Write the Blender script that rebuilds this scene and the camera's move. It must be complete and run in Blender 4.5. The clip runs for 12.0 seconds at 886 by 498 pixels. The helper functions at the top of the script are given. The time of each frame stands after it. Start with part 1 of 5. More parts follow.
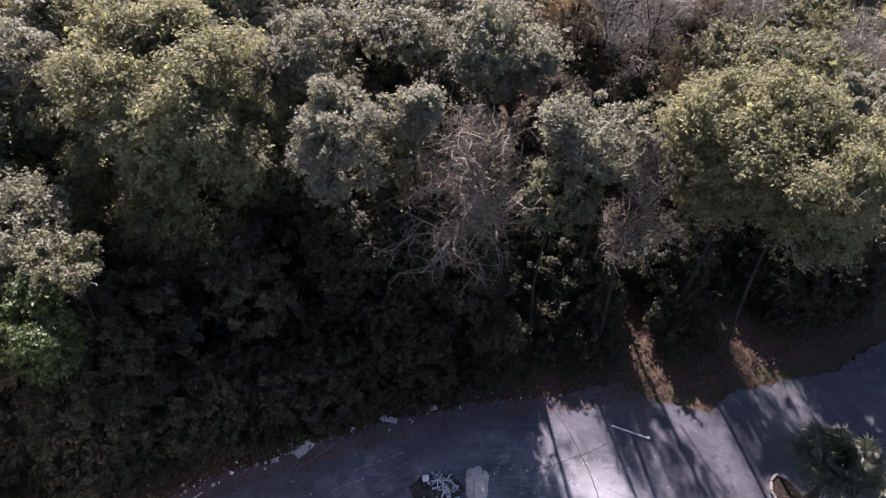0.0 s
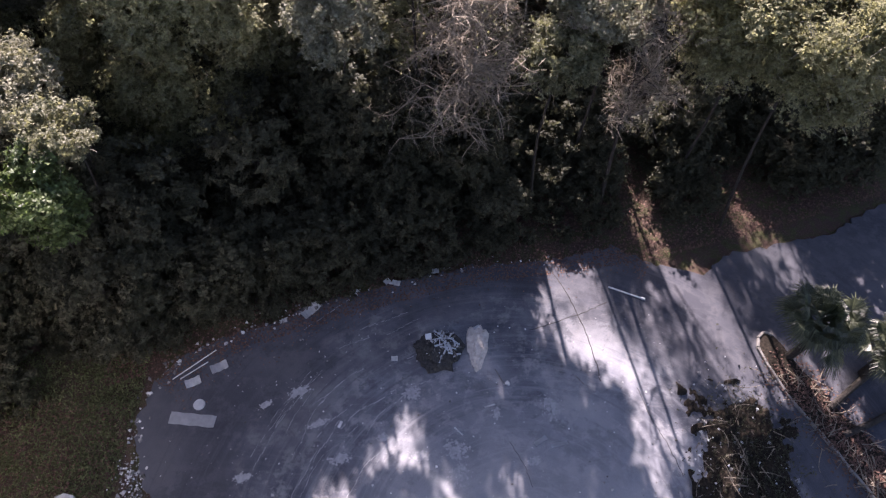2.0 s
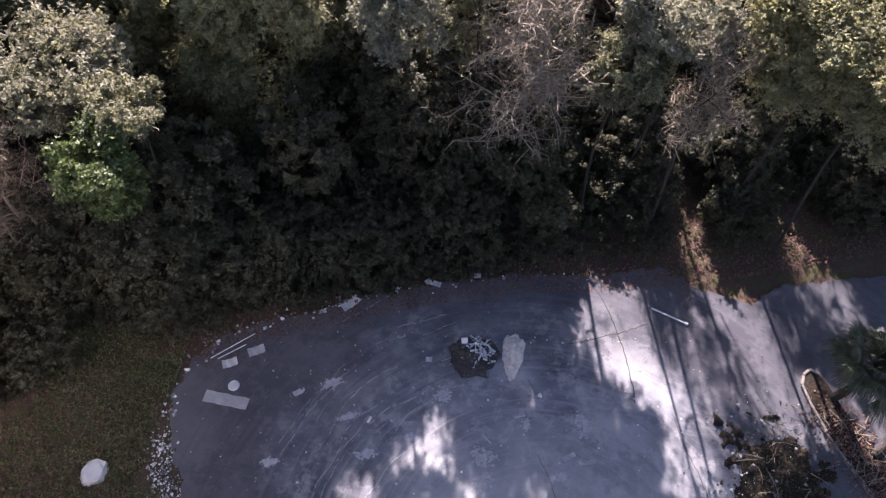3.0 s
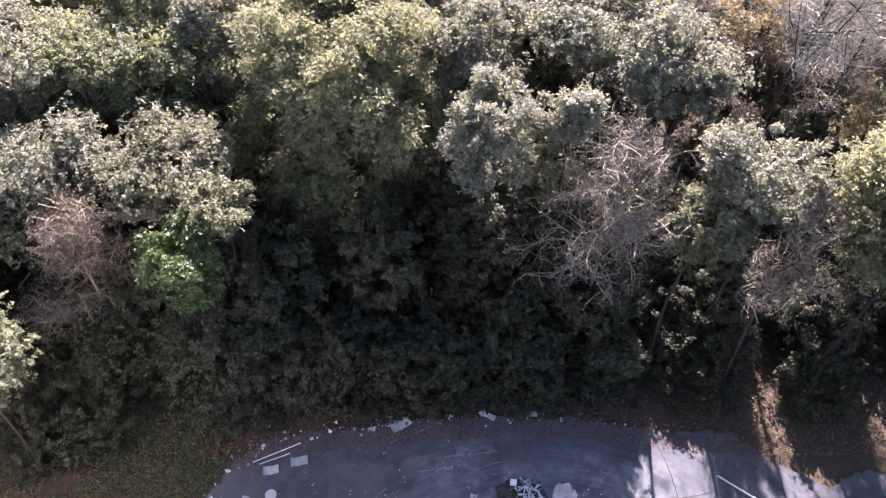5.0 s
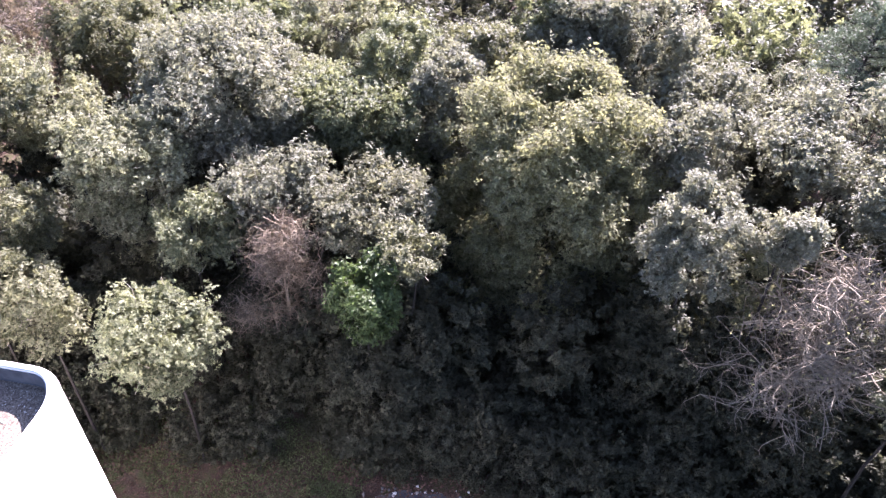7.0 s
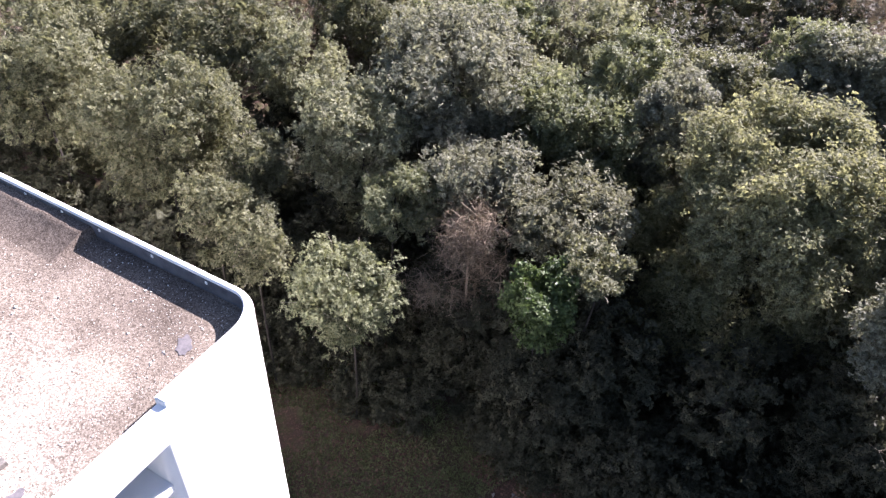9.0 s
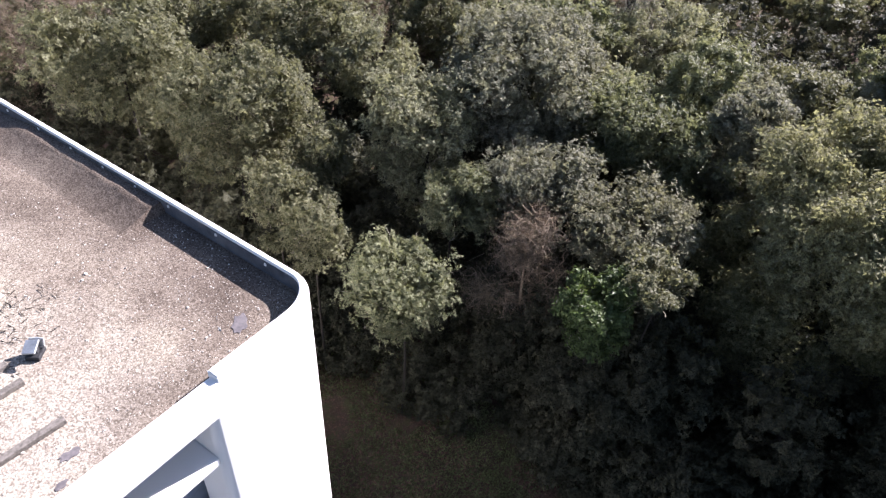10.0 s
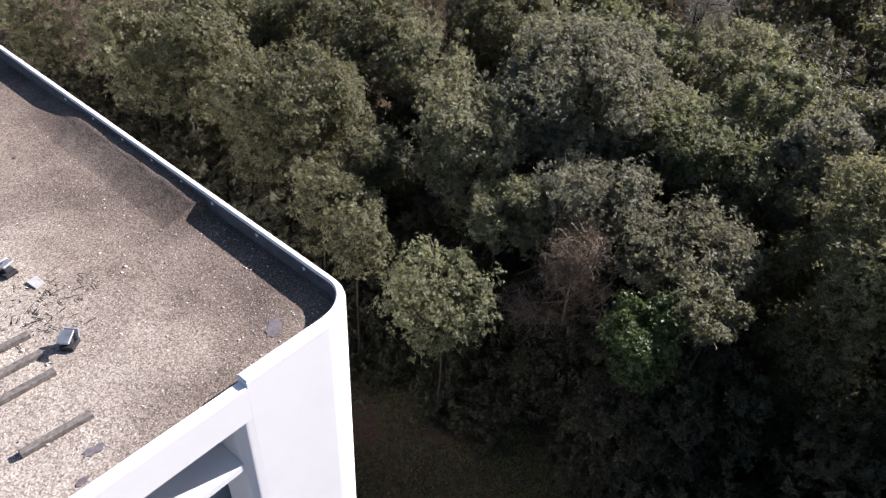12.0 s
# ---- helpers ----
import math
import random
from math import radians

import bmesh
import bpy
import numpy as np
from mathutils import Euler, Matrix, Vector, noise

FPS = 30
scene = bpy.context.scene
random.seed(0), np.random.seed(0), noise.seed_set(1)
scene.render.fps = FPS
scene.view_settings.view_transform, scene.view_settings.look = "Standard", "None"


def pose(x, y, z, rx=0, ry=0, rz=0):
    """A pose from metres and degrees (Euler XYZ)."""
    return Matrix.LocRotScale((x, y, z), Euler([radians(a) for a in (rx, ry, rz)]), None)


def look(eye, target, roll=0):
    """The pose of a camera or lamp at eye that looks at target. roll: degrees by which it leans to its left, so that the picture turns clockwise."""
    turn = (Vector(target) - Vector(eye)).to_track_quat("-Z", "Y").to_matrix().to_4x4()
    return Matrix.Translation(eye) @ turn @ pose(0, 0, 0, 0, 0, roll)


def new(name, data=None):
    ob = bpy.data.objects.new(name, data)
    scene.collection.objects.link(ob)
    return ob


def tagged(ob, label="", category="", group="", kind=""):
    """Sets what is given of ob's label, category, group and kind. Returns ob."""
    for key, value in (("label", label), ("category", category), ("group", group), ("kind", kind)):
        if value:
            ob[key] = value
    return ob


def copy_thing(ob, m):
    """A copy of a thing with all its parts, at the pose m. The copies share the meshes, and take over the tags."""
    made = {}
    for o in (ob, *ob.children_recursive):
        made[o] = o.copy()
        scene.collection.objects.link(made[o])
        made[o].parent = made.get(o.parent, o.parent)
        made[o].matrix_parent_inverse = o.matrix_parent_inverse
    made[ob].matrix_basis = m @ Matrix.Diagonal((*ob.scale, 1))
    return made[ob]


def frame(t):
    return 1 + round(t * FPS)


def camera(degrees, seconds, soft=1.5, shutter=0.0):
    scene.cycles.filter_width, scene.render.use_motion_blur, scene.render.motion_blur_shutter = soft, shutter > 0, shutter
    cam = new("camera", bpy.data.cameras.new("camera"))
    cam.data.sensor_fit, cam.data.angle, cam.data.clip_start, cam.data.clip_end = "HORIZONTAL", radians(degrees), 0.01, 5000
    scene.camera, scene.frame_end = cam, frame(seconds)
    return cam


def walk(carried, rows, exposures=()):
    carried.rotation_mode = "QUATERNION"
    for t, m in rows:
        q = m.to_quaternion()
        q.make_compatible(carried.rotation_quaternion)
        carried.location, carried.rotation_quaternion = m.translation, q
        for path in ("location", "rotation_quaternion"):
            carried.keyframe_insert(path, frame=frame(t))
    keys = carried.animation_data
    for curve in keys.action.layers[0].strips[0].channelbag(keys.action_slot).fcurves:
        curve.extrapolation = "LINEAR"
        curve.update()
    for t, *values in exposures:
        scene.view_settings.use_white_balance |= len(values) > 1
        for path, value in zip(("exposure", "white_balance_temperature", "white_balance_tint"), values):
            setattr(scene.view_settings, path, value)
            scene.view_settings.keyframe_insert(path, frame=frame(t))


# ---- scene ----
# The drone hovers some 24 m over the ground, tilts down and pans to its left, its horizon leaning by three degrees.
def shot(x, y, z, yaw, pitch, lean):
    return (Matrix.Translation((x, y, z)) @ Matrix.Rotation(radians(yaw), 4, "Z")
            @ Matrix.Rotation(radians(90 + pitch), 4, "X") @ Matrix.Rotation(radians(lean), 4, "Z"))


cam = camera(64.83, 12.0, 1.3)
PATH = [
    (0.0, 0.00, 0.00, 24.00, 0.02, -44.73, 3.01),
    (0.5, 0.06, -0.04, 23.99, 0.03, -45.28, 2.88),
    (1.0, 0.10, -0.17, 23.96, -0.05, -47.89, 2.83),
    (1.5, 0.12, -0.20, 23.98, -0.19, -51.95, 2.89),
    (2.0, 0.02, -0.05, 24.04, -0.70, -55.71, 3.30),
    (2.5, -0.10, -0.03, 24.03, 1.13, -55.73, 3.53),
    (2.7, -0.13, -0.00, 24.02, 2.62, -55.78, 3.57),
    (4.3, -0.36, 0.19, 24.01, 13.02, -54.29, 4.21),
    (4.5, -0.39, 0.22, 24.01, 13.22, -52.76, 4.12),
    (5.0, -0.39, 0.25, 24.01, 14.10, -46.14, 3.83),
    (5.5, -0.28, 0.07, 23.92, 15.17, -39.94, 3.13),
    (6.0, -0.28, 0.03, 23.86, 21.42, -39.90, 2.90),
    (6.5, -0.23, 0.08, 23.90, 30.17, -40.12, 2.90),
    (6.7, -0.23, 0.07, 23.88, 32.28, -40.13, 2.79),
    (8.3, -0.19, 0.04, 23.77, 47.31, -40.22, 3.11),
    (8.5, -0.19, 0.03, 23.76, 49.69, -40.25, 3.09),
    (9.0, -0.19, 0.01, 23.68, 54.84, -40.25, 3.12),
    (9.5, -0.17, 0.01, 23.60, 58.57, -40.26, 3.18),
    (10.0, -0.15, 0.00, 23.51, 60.98, -40.21, 3.29),
    (10.5, -0.15, 0.01, 23.43, 63.33, -40.27, 3.44),
    (11.0, -0.30, 0.09, 23.32, 65.60, -40.18, 3.60),
    (11.5, -0.53, 0.22, 23.25, 65.84, -39.77, 3.72),
    (12.0, -0.60, 0.27, 23.24, 65.84, -39.74, 3.80),
]
EXPOSURES = [(t, stops + 1.68, kelvin, tint) for t, stops, kelvin, tint in (
    (0.0, 0.24, 6300, 31), (2.5, 0.70, 6550, 30), (4.5, 0.92, 6500, 30), (5.5, 1.62, 6000, 32), (6.5, 1.55, 5900, 32),
    (8.5, 0.80, 6050, 26), (10.0, 0.10, 6150, 20), (12.0, -0.5, 6250, 19))]
walk(cam, [(row[0], shot(*row[1:])) for row in PATH], EXPOSURES)

# ---- light: a clear winter day, the sun beyond the wood ----
SUN_HEIGHT, SUN_SIDE = 30.0, 11.0      # degrees over the horizon, and to the left of +y
to_sun = Vector((-math.sin(radians(SUN_SIDE)) * math.cos(radians(SUN_HEIGHT)),
                 math.cos(radians(SUN_SIDE)) * math.cos(radians(SUN_HEIGHT)), math.sin(radians(SUN_HEIGHT))))
world = bpy.data.worlds.new("sky")
world.use_nodes = True
scene.world = world
sky = world.node_tree.nodes.new("ShaderNodeTexSky")
sky.sky_type, sky.sun_disc = "NISHITA", False
sky.sun_elevation, sky.sun_rotation = radians(SUN_HEIGHT), radians(-SUN_SIDE)
world.node_tree.links.new(sky.outputs[0], world.node_tree.nodes["Background"].inputs[0])
world.node_tree.nodes["Background"].inputs[1].default_value = 0.049
sun = new("sun", bpy.data.lights.new("sun", "SUN"))
sun.data.energy, sun.data.angle, sun.data.color = 5.0, radians(0.53), (1.0, 0.95, 0.90)
sun.matrix_world = look(to_sun * 80, (0, 0, 0))


# ---- materials ----
class Nodes:
    """A node material under construction."""

    def __init__(self, name):
        self.mat = bpy.data.materials.new(name)
        self.mat.use_nodes = True
        self.tree = self.mat.node_tree
        self.tree.nodes.clear()
        self.out = self.add("ShaderNodeOutputMaterial")

    def add(self, kind):
        return self.tree.nodes.new(kind)

    def link(self, a, b):
        self.tree.links.new(a, b)

    def coords(self, scale=1.0, world_space=True):
        if world_space:
            return self.add("ShaderNodeNewGeometry").outputs["Position"]
        return self.add("ShaderNodeTexCoord").outputs["Object"]

    def noise(self, scale, detail=4.0, rough=0.55, distortion=0.0, vector=None):
        n = self.add("ShaderNodeTexNoise")
        n.inputs["Scale"].default_value, n.inputs["Detail"].default_value = scale, detail
        n.inputs["Roughness"].default_value, n.inputs["Distortion"].default_value = rough, distortion
        self.link(vector or self.coords(), n.inputs["Vector"])
        return n.outputs[0]

    def cells(self, scale, feature="F1", vector=None, out=0):
        n = self.add("ShaderNodeTexVoronoi")
        n.feature = feature
        n.inputs["Scale"].default_value = scale
        self.link(vector or self.coords(), n.inputs["Vector"])
        return n.outputs[out]

    def ramp(self, fac, stops):
        n = self.add("ShaderNodeValToRGB")
        while len(n.color_ramp.elements) < len(stops):
            n.color_ramp.elements.new(0.5)
        for e, (at, c) in zip(n.color_ramp.elements, stops):
            e.position = at
            e.color = (*c, 1) if not isinstance(c, (int, float)) else (c, c, c, 1)
        self.link(fac, n.inputs[0])
        return n.outputs[0]

    def mix(self, fac, a, b, blend="MIX"):
        n = self.add("ShaderNodeMix")
        n.data_type, n.blend_type = "RGBA", blend
        for socket, value in ((n.inputs[0], fac), (n.inputs[6], a), (n.inputs[7], b)):
            if isinstance(value, (int, float)):
                socket.default_value = value
            elif isinstance(value, tuple):
                socket.default_value = (*value, 1)
            else:
                self.link(value, socket)
        return n.outputs[2]

    def bump(self, height, strength, distance):
        n = self.add("ShaderNodeBump")
        n.inputs["Strength"].default_value, n.inputs["Distance"].default_value = strength, distance
        self.link(height, n.inputs["Height"])
        return n.outputs[0]

    def surface(self, color, roughness=0.8, normal=None, metal=0.0, specular=0.3):
        n = self.add("ShaderNodeBsdfPrincipled")
        for key, value in (("Base Color", color), ("Roughness", roughness), ("Metallic", metal), ("Specular IOR Level", specular)):
            if isinstance(value, tuple):
                n.inputs[key].default_value = (*value, 1)
            elif isinstance(value, (int, float)):
                n.inputs[key].default_value = value
            else:
                self.link(value, n.inputs[key])
        if normal:
            self.link(normal, n.inputs["Normal"])
        return n.outputs[0]

    def done(self, shader):
        self.link(shader, self.out.inputs[0])
        return self.mat


def leaf_material(name, dark, light, through_light=0.4, gloss=0.55, shine=0.3, leaflet=0.042, cover=0.68):
    """Leaves; with a leaflet size each face is a spray of leaflets that differ in tint and tilt, with gaps between them."""
    m = Nodes(name)
    geo = m.add("ShaderNodeNewGeometry")
    pick, normal = geo.outputs["Random Per Island"], None
    if leaflet:
        cell = m.add("ShaderNodeTexVoronoi")
        cell.inputs["Scale"].default_value = 1.0 / leaflet
        m.link(geo.outputs["Position"], cell.inputs["Vector"])
        parts = m.add("ShaderNodeSeparateColor")
        m.link(cell.outputs["Color"], parts.inputs[0])
        blend = m.add("ShaderNodeMath")
        blend.operation = "MULTIPLY_ADD"
        m.link(parts.outputs[0], blend.inputs[0])
        blend.inputs[1].default_value = 0.6
        less = m.add("ShaderNodeMath")
        less.operation = "MULTIPLY"
        m.link(pick, less.inputs[0])
        less.inputs[1].default_value = 0.4
        m.link(less.outputs[0], blend.inputs[2])
        few = m.add("ShaderNodeMath")
        few.operation = "POWER"
        m.link(blend.outputs[0], few.inputs[0])
        few.inputs[1].default_value = 1.2
        pick, light = few.outputs[0], tuple(1.1 * c for c in light)
        tilt = m.add("ShaderNodeVectorMath")
        tilt.operation = "MULTIPLY_ADD"
        m.link(cell.outputs["Color"], tilt.inputs[0])
        tilt.inputs[1].default_value = (1.3, 1.3, 1.3)
        tilt.inputs[2].default_value = (-0.65, -0.65, -0.65)
        turned = m.add("ShaderNodeVectorMath")
        m.link(tilt.outputs[0], turned.inputs[0])
        m.link(geo.outputs["Normal"], turned.inputs[1])
        unit = m.add("ShaderNodeVectorMath")
        unit.operation = "NORMALIZE"
        m.link(turned.outputs[0], unit.inputs[0])
        normal = unit.outputs[0]
    patch = m.noise(0.8, 2.0)
    tint = m.mix(pick, dark, light)
    tint = m.mix(m.ramp(patch, [(0.35, 0.0), (0.65, 0.35)]), tint, tuple(0.5 * (a + b) for a, b in zip(dark, light)))
    front = m.surface(tint, gloss, normal, specular=shine)
    back = m.add("ShaderNodeBsdfTranslucent")
    m.link(m.mix(1.0, tint, (1.35, 1.35, 1.1), "MULTIPLY"), back.inputs[0])
    if normal:
        m.link(normal, back.inputs["Normal"])
    both = m.add("ShaderNodeMixShader")
    both.inputs[0].default_value = through_light
    m.link(front, both.inputs[1])
    m.link(back.outputs[0], both.inputs[2])
    if not leaflet:
        return m.done(both.outputs[0])
    solid = m.add("ShaderNodeMath")
    solid.operation = "LESS_THAN"
    m.link(cell.outputs["Distance"], solid.inputs[0])
    solid.inputs[1].default_value = cover
    gaps = m.add("ShaderNodeMixShader")
    m.link(solid.outputs[0], gaps.inputs[0])
    m.link(m.add("ShaderNodeBsdfTransparent").outputs[0], gaps.inputs[1])
    m.link(both.outputs[0], gaps.inputs[2])
    return m.done(gaps.outputs[0])


LEAF = {
    "gold": leaf_material("leaf_yellow_green", (0.090, 0.094, 0.050), (0.370, 0.354, 0.208), 0.46, 0.65, 0.15, 0.036),
    "silver": leaf_material("leaf_grey_green", (0.110, 0.108, 0.074), (0.315, 0.311, 0.232), 0.40, 0.6, 0.18),
    "olive": leaf_material("leaf_olive", (0.055, 0.056, 0.030), (0.270, 0.265, 0.155), 0.40, 0.55, 0.3),
    "pale": leaf_material("leaf_pale_olive", (0.095, 0.098, 0.058), (0.385, 0.378, 0.245), 0.42, 0.6, 0.25),
    "green": leaf_material("leaf_mid_green", (0.060, 0.068, 0.034), (0.300, 0.308, 0.172), 0.42, 0.55, 0.3),
    "dusty": leaf_material("leaf_dusty_green", (0.082, 0.080, 0.050), (0.295, 0.286, 0.198), 0.38, 0.6, 0.18),
    "bright": leaf_material("leaf_fresh_green", (0.036, 0.054, 0.016), (0.125, 0.172, 0.054), 0.36, 0.5, 0.4, 0.07),
    "round": leaf_material("leaf_light_olive", (0.085, 0.093, 0.050), (0.270, 0.275, 0.158), 0.36, 0.6, 0.3),
    "brown": leaf_material("leaf_brownish", (0.070, 0.052, 0.038), (0.240, 0.190, 0.145), 0.3, 0.6, 0.2, 0.045, 0.5),
    "rust": leaf_material("leaf_rust", (0.150, 0.108, 0.060), (0.360, 0.280, 0.155), 0.35, 0.55, 0.2, 0.06, 0.5),
    "pine": leaf_material("needles", (0.045, 0.062, 0.042), (0.140, 0.168, 0.125), 0.3, 0.55, 0.4, 0),
    # darkened leaf colour that carries the shade under and between the crowns
    "shade": leaf_material("leaf_shade_darkened", (0.029, 0.029, 0.018), (0.108, 0.107, 0.067), 0.3, 0.6, 0.2, 0.05),
    "litter": leaf_material("leaf_litter", (0.060, 0.034, 0.027), (0.190, 0.116, 0.090), 0.1, 0.8, 0.1, 0),
    "palm": leaf_material("palm_leaf", (0.030, 0.039, 0.020), (0.098, 0.108, 0.056), 0.3, 0.42, 0.45, 0),
}


def bark_material(name, dark, light):
    m = Nodes(name)
    grain = m.noise(9.0, 6.0, 0.65)
    return m.done(m.surface(m.ramp(grain, [(0.3, dark), (0.7, light)]), 0.9, m.bump(grain, 0.6, 0.03)))


BARK = bark_material("bark", (0.016, 0.013, 0.011), (0.056, 0.046, 0.038))
TWIG = bark_material("bare_twigs", (0.110, 0.088, 0.064), (0.315, 0.264, 0.200))
VINE = bark_material("dry_brown_vines", (0.130, 0.094, 0.064), (0.330, 0.256, 0.186))
GREY_TWIG = bark_material("pale_grey_twigs", (0.190, 0.168, 0.130), (0.470, 0.430, 0.350))


def ground_material():
    m = Nodes("forest_floor")
    big, mid, fine = m.noise(0.16, 3.0), m.noise(1.7, 5.0, 0.65, 0.6), m.noise(26.0, 4.0, 0.7)
    litter = m.ramp(fine, [(0.28, (0.026, 0.017, 0.014)), (0.55, (0.095, 0.060, 0.048)), (0.75, (0.25, 0.175, 0.14))])
    grass = m.ramp(fine, [(0.28, (0.026, 0.029, 0.012)), (0.55, (0.080, 0.080, 0.036)), (0.78, (0.19, 0.172, 0.095))])
    both = m.mix(m.ramp(mid, [(0.43, 0.0), (0.61, 1.0)]), litter, grass)
    both = m.mix(m.ramp(big, [(0.35, 0.0), (0.65, 0.5)]), both, m.mix(0.5, both, (0.05, 0.042, 0.03)))
    return m.done(m.surface(both, 0.95, m.bump(fine, 0.8, 0.05), specular=0.1))


def asphalt_material():
    m = Nodes("weathered_asphalt")
    big, mid, fine = m.noise(0.25, 6.0, 0.62, 0.15), m.noise(1.3, 10.0, 0.74, 0.12), m.noise(70.0, 3.0, 0.7)
    base = m.ramp(big, [(0.36, (0.075, 0.079, 0.098)), (0.50, (0.165, 0.170, 0.194)), (0.64, (0.330, 0.330, 0.345))])
    base = m.mix(m.ramp(mid, [(0.51, 0.0), (0.56, 0.45), (0.68, 0.9)]), base, (0.355, 0.345, 0.345))
    base = m.mix(m.ramp(m.noise(0.55, 9.0, 0.75, 0.15), [(0.54, 0.0), (0.57, 0.5), (0.7, 0.8)]), base, (0.073, 0.076, 0.090))
    streak = m.add("ShaderNodeMapping")
    streak.inputs["Rotation"].default_value = (0, 0, radians(35))
    streak.inputs["Scale"].default_value = (0.35, 4.0, 1.0)
    m.link(m.coords(), streak.inputs["Vector"])
    base = m.mix(m.ramp(m.noise(1.2, 6.0, 0.7, 0.3, streak.outputs[0]), [(0.55, 0.0), (0.75, 0.5)]), base, (0.327, 0.323, 0.327))
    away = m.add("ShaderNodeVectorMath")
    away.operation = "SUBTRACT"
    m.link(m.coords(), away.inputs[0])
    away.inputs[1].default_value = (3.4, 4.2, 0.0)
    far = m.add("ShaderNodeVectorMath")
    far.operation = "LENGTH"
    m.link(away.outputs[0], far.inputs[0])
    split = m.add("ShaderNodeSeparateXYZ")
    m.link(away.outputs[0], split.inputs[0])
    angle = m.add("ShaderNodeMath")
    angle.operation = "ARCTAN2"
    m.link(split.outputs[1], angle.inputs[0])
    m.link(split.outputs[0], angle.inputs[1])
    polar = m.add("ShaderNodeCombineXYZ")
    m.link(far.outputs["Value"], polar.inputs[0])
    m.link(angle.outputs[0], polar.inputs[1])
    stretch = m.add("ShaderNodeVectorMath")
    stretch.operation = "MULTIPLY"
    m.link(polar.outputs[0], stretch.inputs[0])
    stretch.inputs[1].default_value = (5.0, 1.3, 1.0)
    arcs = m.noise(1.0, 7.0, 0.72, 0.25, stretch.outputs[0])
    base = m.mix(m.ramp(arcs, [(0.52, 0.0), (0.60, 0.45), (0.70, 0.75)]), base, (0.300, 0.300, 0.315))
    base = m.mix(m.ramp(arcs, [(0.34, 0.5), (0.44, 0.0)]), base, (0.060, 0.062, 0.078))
    # worn middle and dirty rim, with open-sky brightness and edge shade painted in too
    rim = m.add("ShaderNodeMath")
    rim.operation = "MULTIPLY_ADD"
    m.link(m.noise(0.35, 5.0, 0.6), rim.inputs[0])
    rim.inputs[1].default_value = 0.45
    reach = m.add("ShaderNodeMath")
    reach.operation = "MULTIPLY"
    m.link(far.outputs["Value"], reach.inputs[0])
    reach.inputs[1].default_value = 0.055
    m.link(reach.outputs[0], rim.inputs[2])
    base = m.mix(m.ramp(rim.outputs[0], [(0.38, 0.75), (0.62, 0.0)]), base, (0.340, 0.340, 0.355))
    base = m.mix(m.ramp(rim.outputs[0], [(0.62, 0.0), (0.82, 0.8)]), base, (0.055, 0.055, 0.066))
    base = m.mix(0.4, base, m.ramp(fine, [(0.3, 0.1), (0.7, 0.6)]), "OVERLAY")
    return m.done(m.surface(base, 0.85, m.bump(fine, 0.5, 0.01), specular=0.25))


def gravel_material():
    m = Nodes("roof_gravel")
    stone = m.add("ShaderNodeTexVoronoi")
    stone.inputs["Scale"].default_value = 32.0
    m.link(m.coords(), stone.inputs["Vector"])
    pick = m.add("ShaderNodeSeparateColor")
    m.link(stone.outputs["Color"], pick.inputs[0])
    shade = m.ramp(pick.outputs[0], [(0.0, (0.25, 0.220, 0.190)), (0.3, (0.43, 0.396, 0.350)), (0.65, (0.565, 0.532, 0.478)), (1.0, (0.75, 0.720, 0.66))])
    edge = m.ramp(stone.outputs["Distance"], [(0.35, 1.0), (0.85, 0.62)])
    shade = m.mix(1.0, shade, edge, "MULTIPLY")
    worn = m.ramp(m.noise(0.35, 5.0, 0.6, 0.4), [(0.34, (0.48, 0.425, 0.395)), (0.48, (0.76, 0.70, 0.66)), (0.66, (1.0, 0.96, 0.89))])
    shade = m.mix(0.85, shade, worn, "MULTIPLY")
    # darker strip along the parapet at v = 0, fading inward over the roof
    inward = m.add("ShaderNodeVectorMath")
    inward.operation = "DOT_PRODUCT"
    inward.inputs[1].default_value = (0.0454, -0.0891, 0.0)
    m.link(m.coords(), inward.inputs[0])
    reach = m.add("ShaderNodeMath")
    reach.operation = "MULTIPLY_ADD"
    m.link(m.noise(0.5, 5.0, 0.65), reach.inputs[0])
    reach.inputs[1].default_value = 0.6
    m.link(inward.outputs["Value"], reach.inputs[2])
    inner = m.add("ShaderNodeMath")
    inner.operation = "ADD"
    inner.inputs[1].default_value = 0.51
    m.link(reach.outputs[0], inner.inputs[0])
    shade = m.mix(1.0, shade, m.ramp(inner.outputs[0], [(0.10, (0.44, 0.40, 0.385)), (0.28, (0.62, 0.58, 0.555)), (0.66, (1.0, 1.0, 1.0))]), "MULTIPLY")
    return m.done(m.surface(shade, 0.9, m.bump(stone.outputs["Distance"], -0.9, 0.03), specular=0.2))


def paint_material(name, color, stain=0.12):
    m = Nodes(name)
    soft, fine = m.noise(0.7, 5.0, 0.6), m.noise(30.0, 3.0)
    tint = m.mix(m.ramp(soft, [(0.45, 0.0), (0.75, stain)]), color, tuple(c * 0.72 for c in color))
    return m.done(m.surface(tint, 0.75, m.bump(fine, 0.15, 0.004), specular=0.3))


def plain_material(name, dark, light, scale=6.0, rough=0.8, metal=0.0, specular=0.3):
    m = Nodes(name)
    n = m.noise(scale, 5.0, 0.65)
    return m.done(m.surface(m.ramp(n, [(0.32, dark), (0.68, light)]), rough, m.bump(n, 0.3, 0.01), metal, specular))


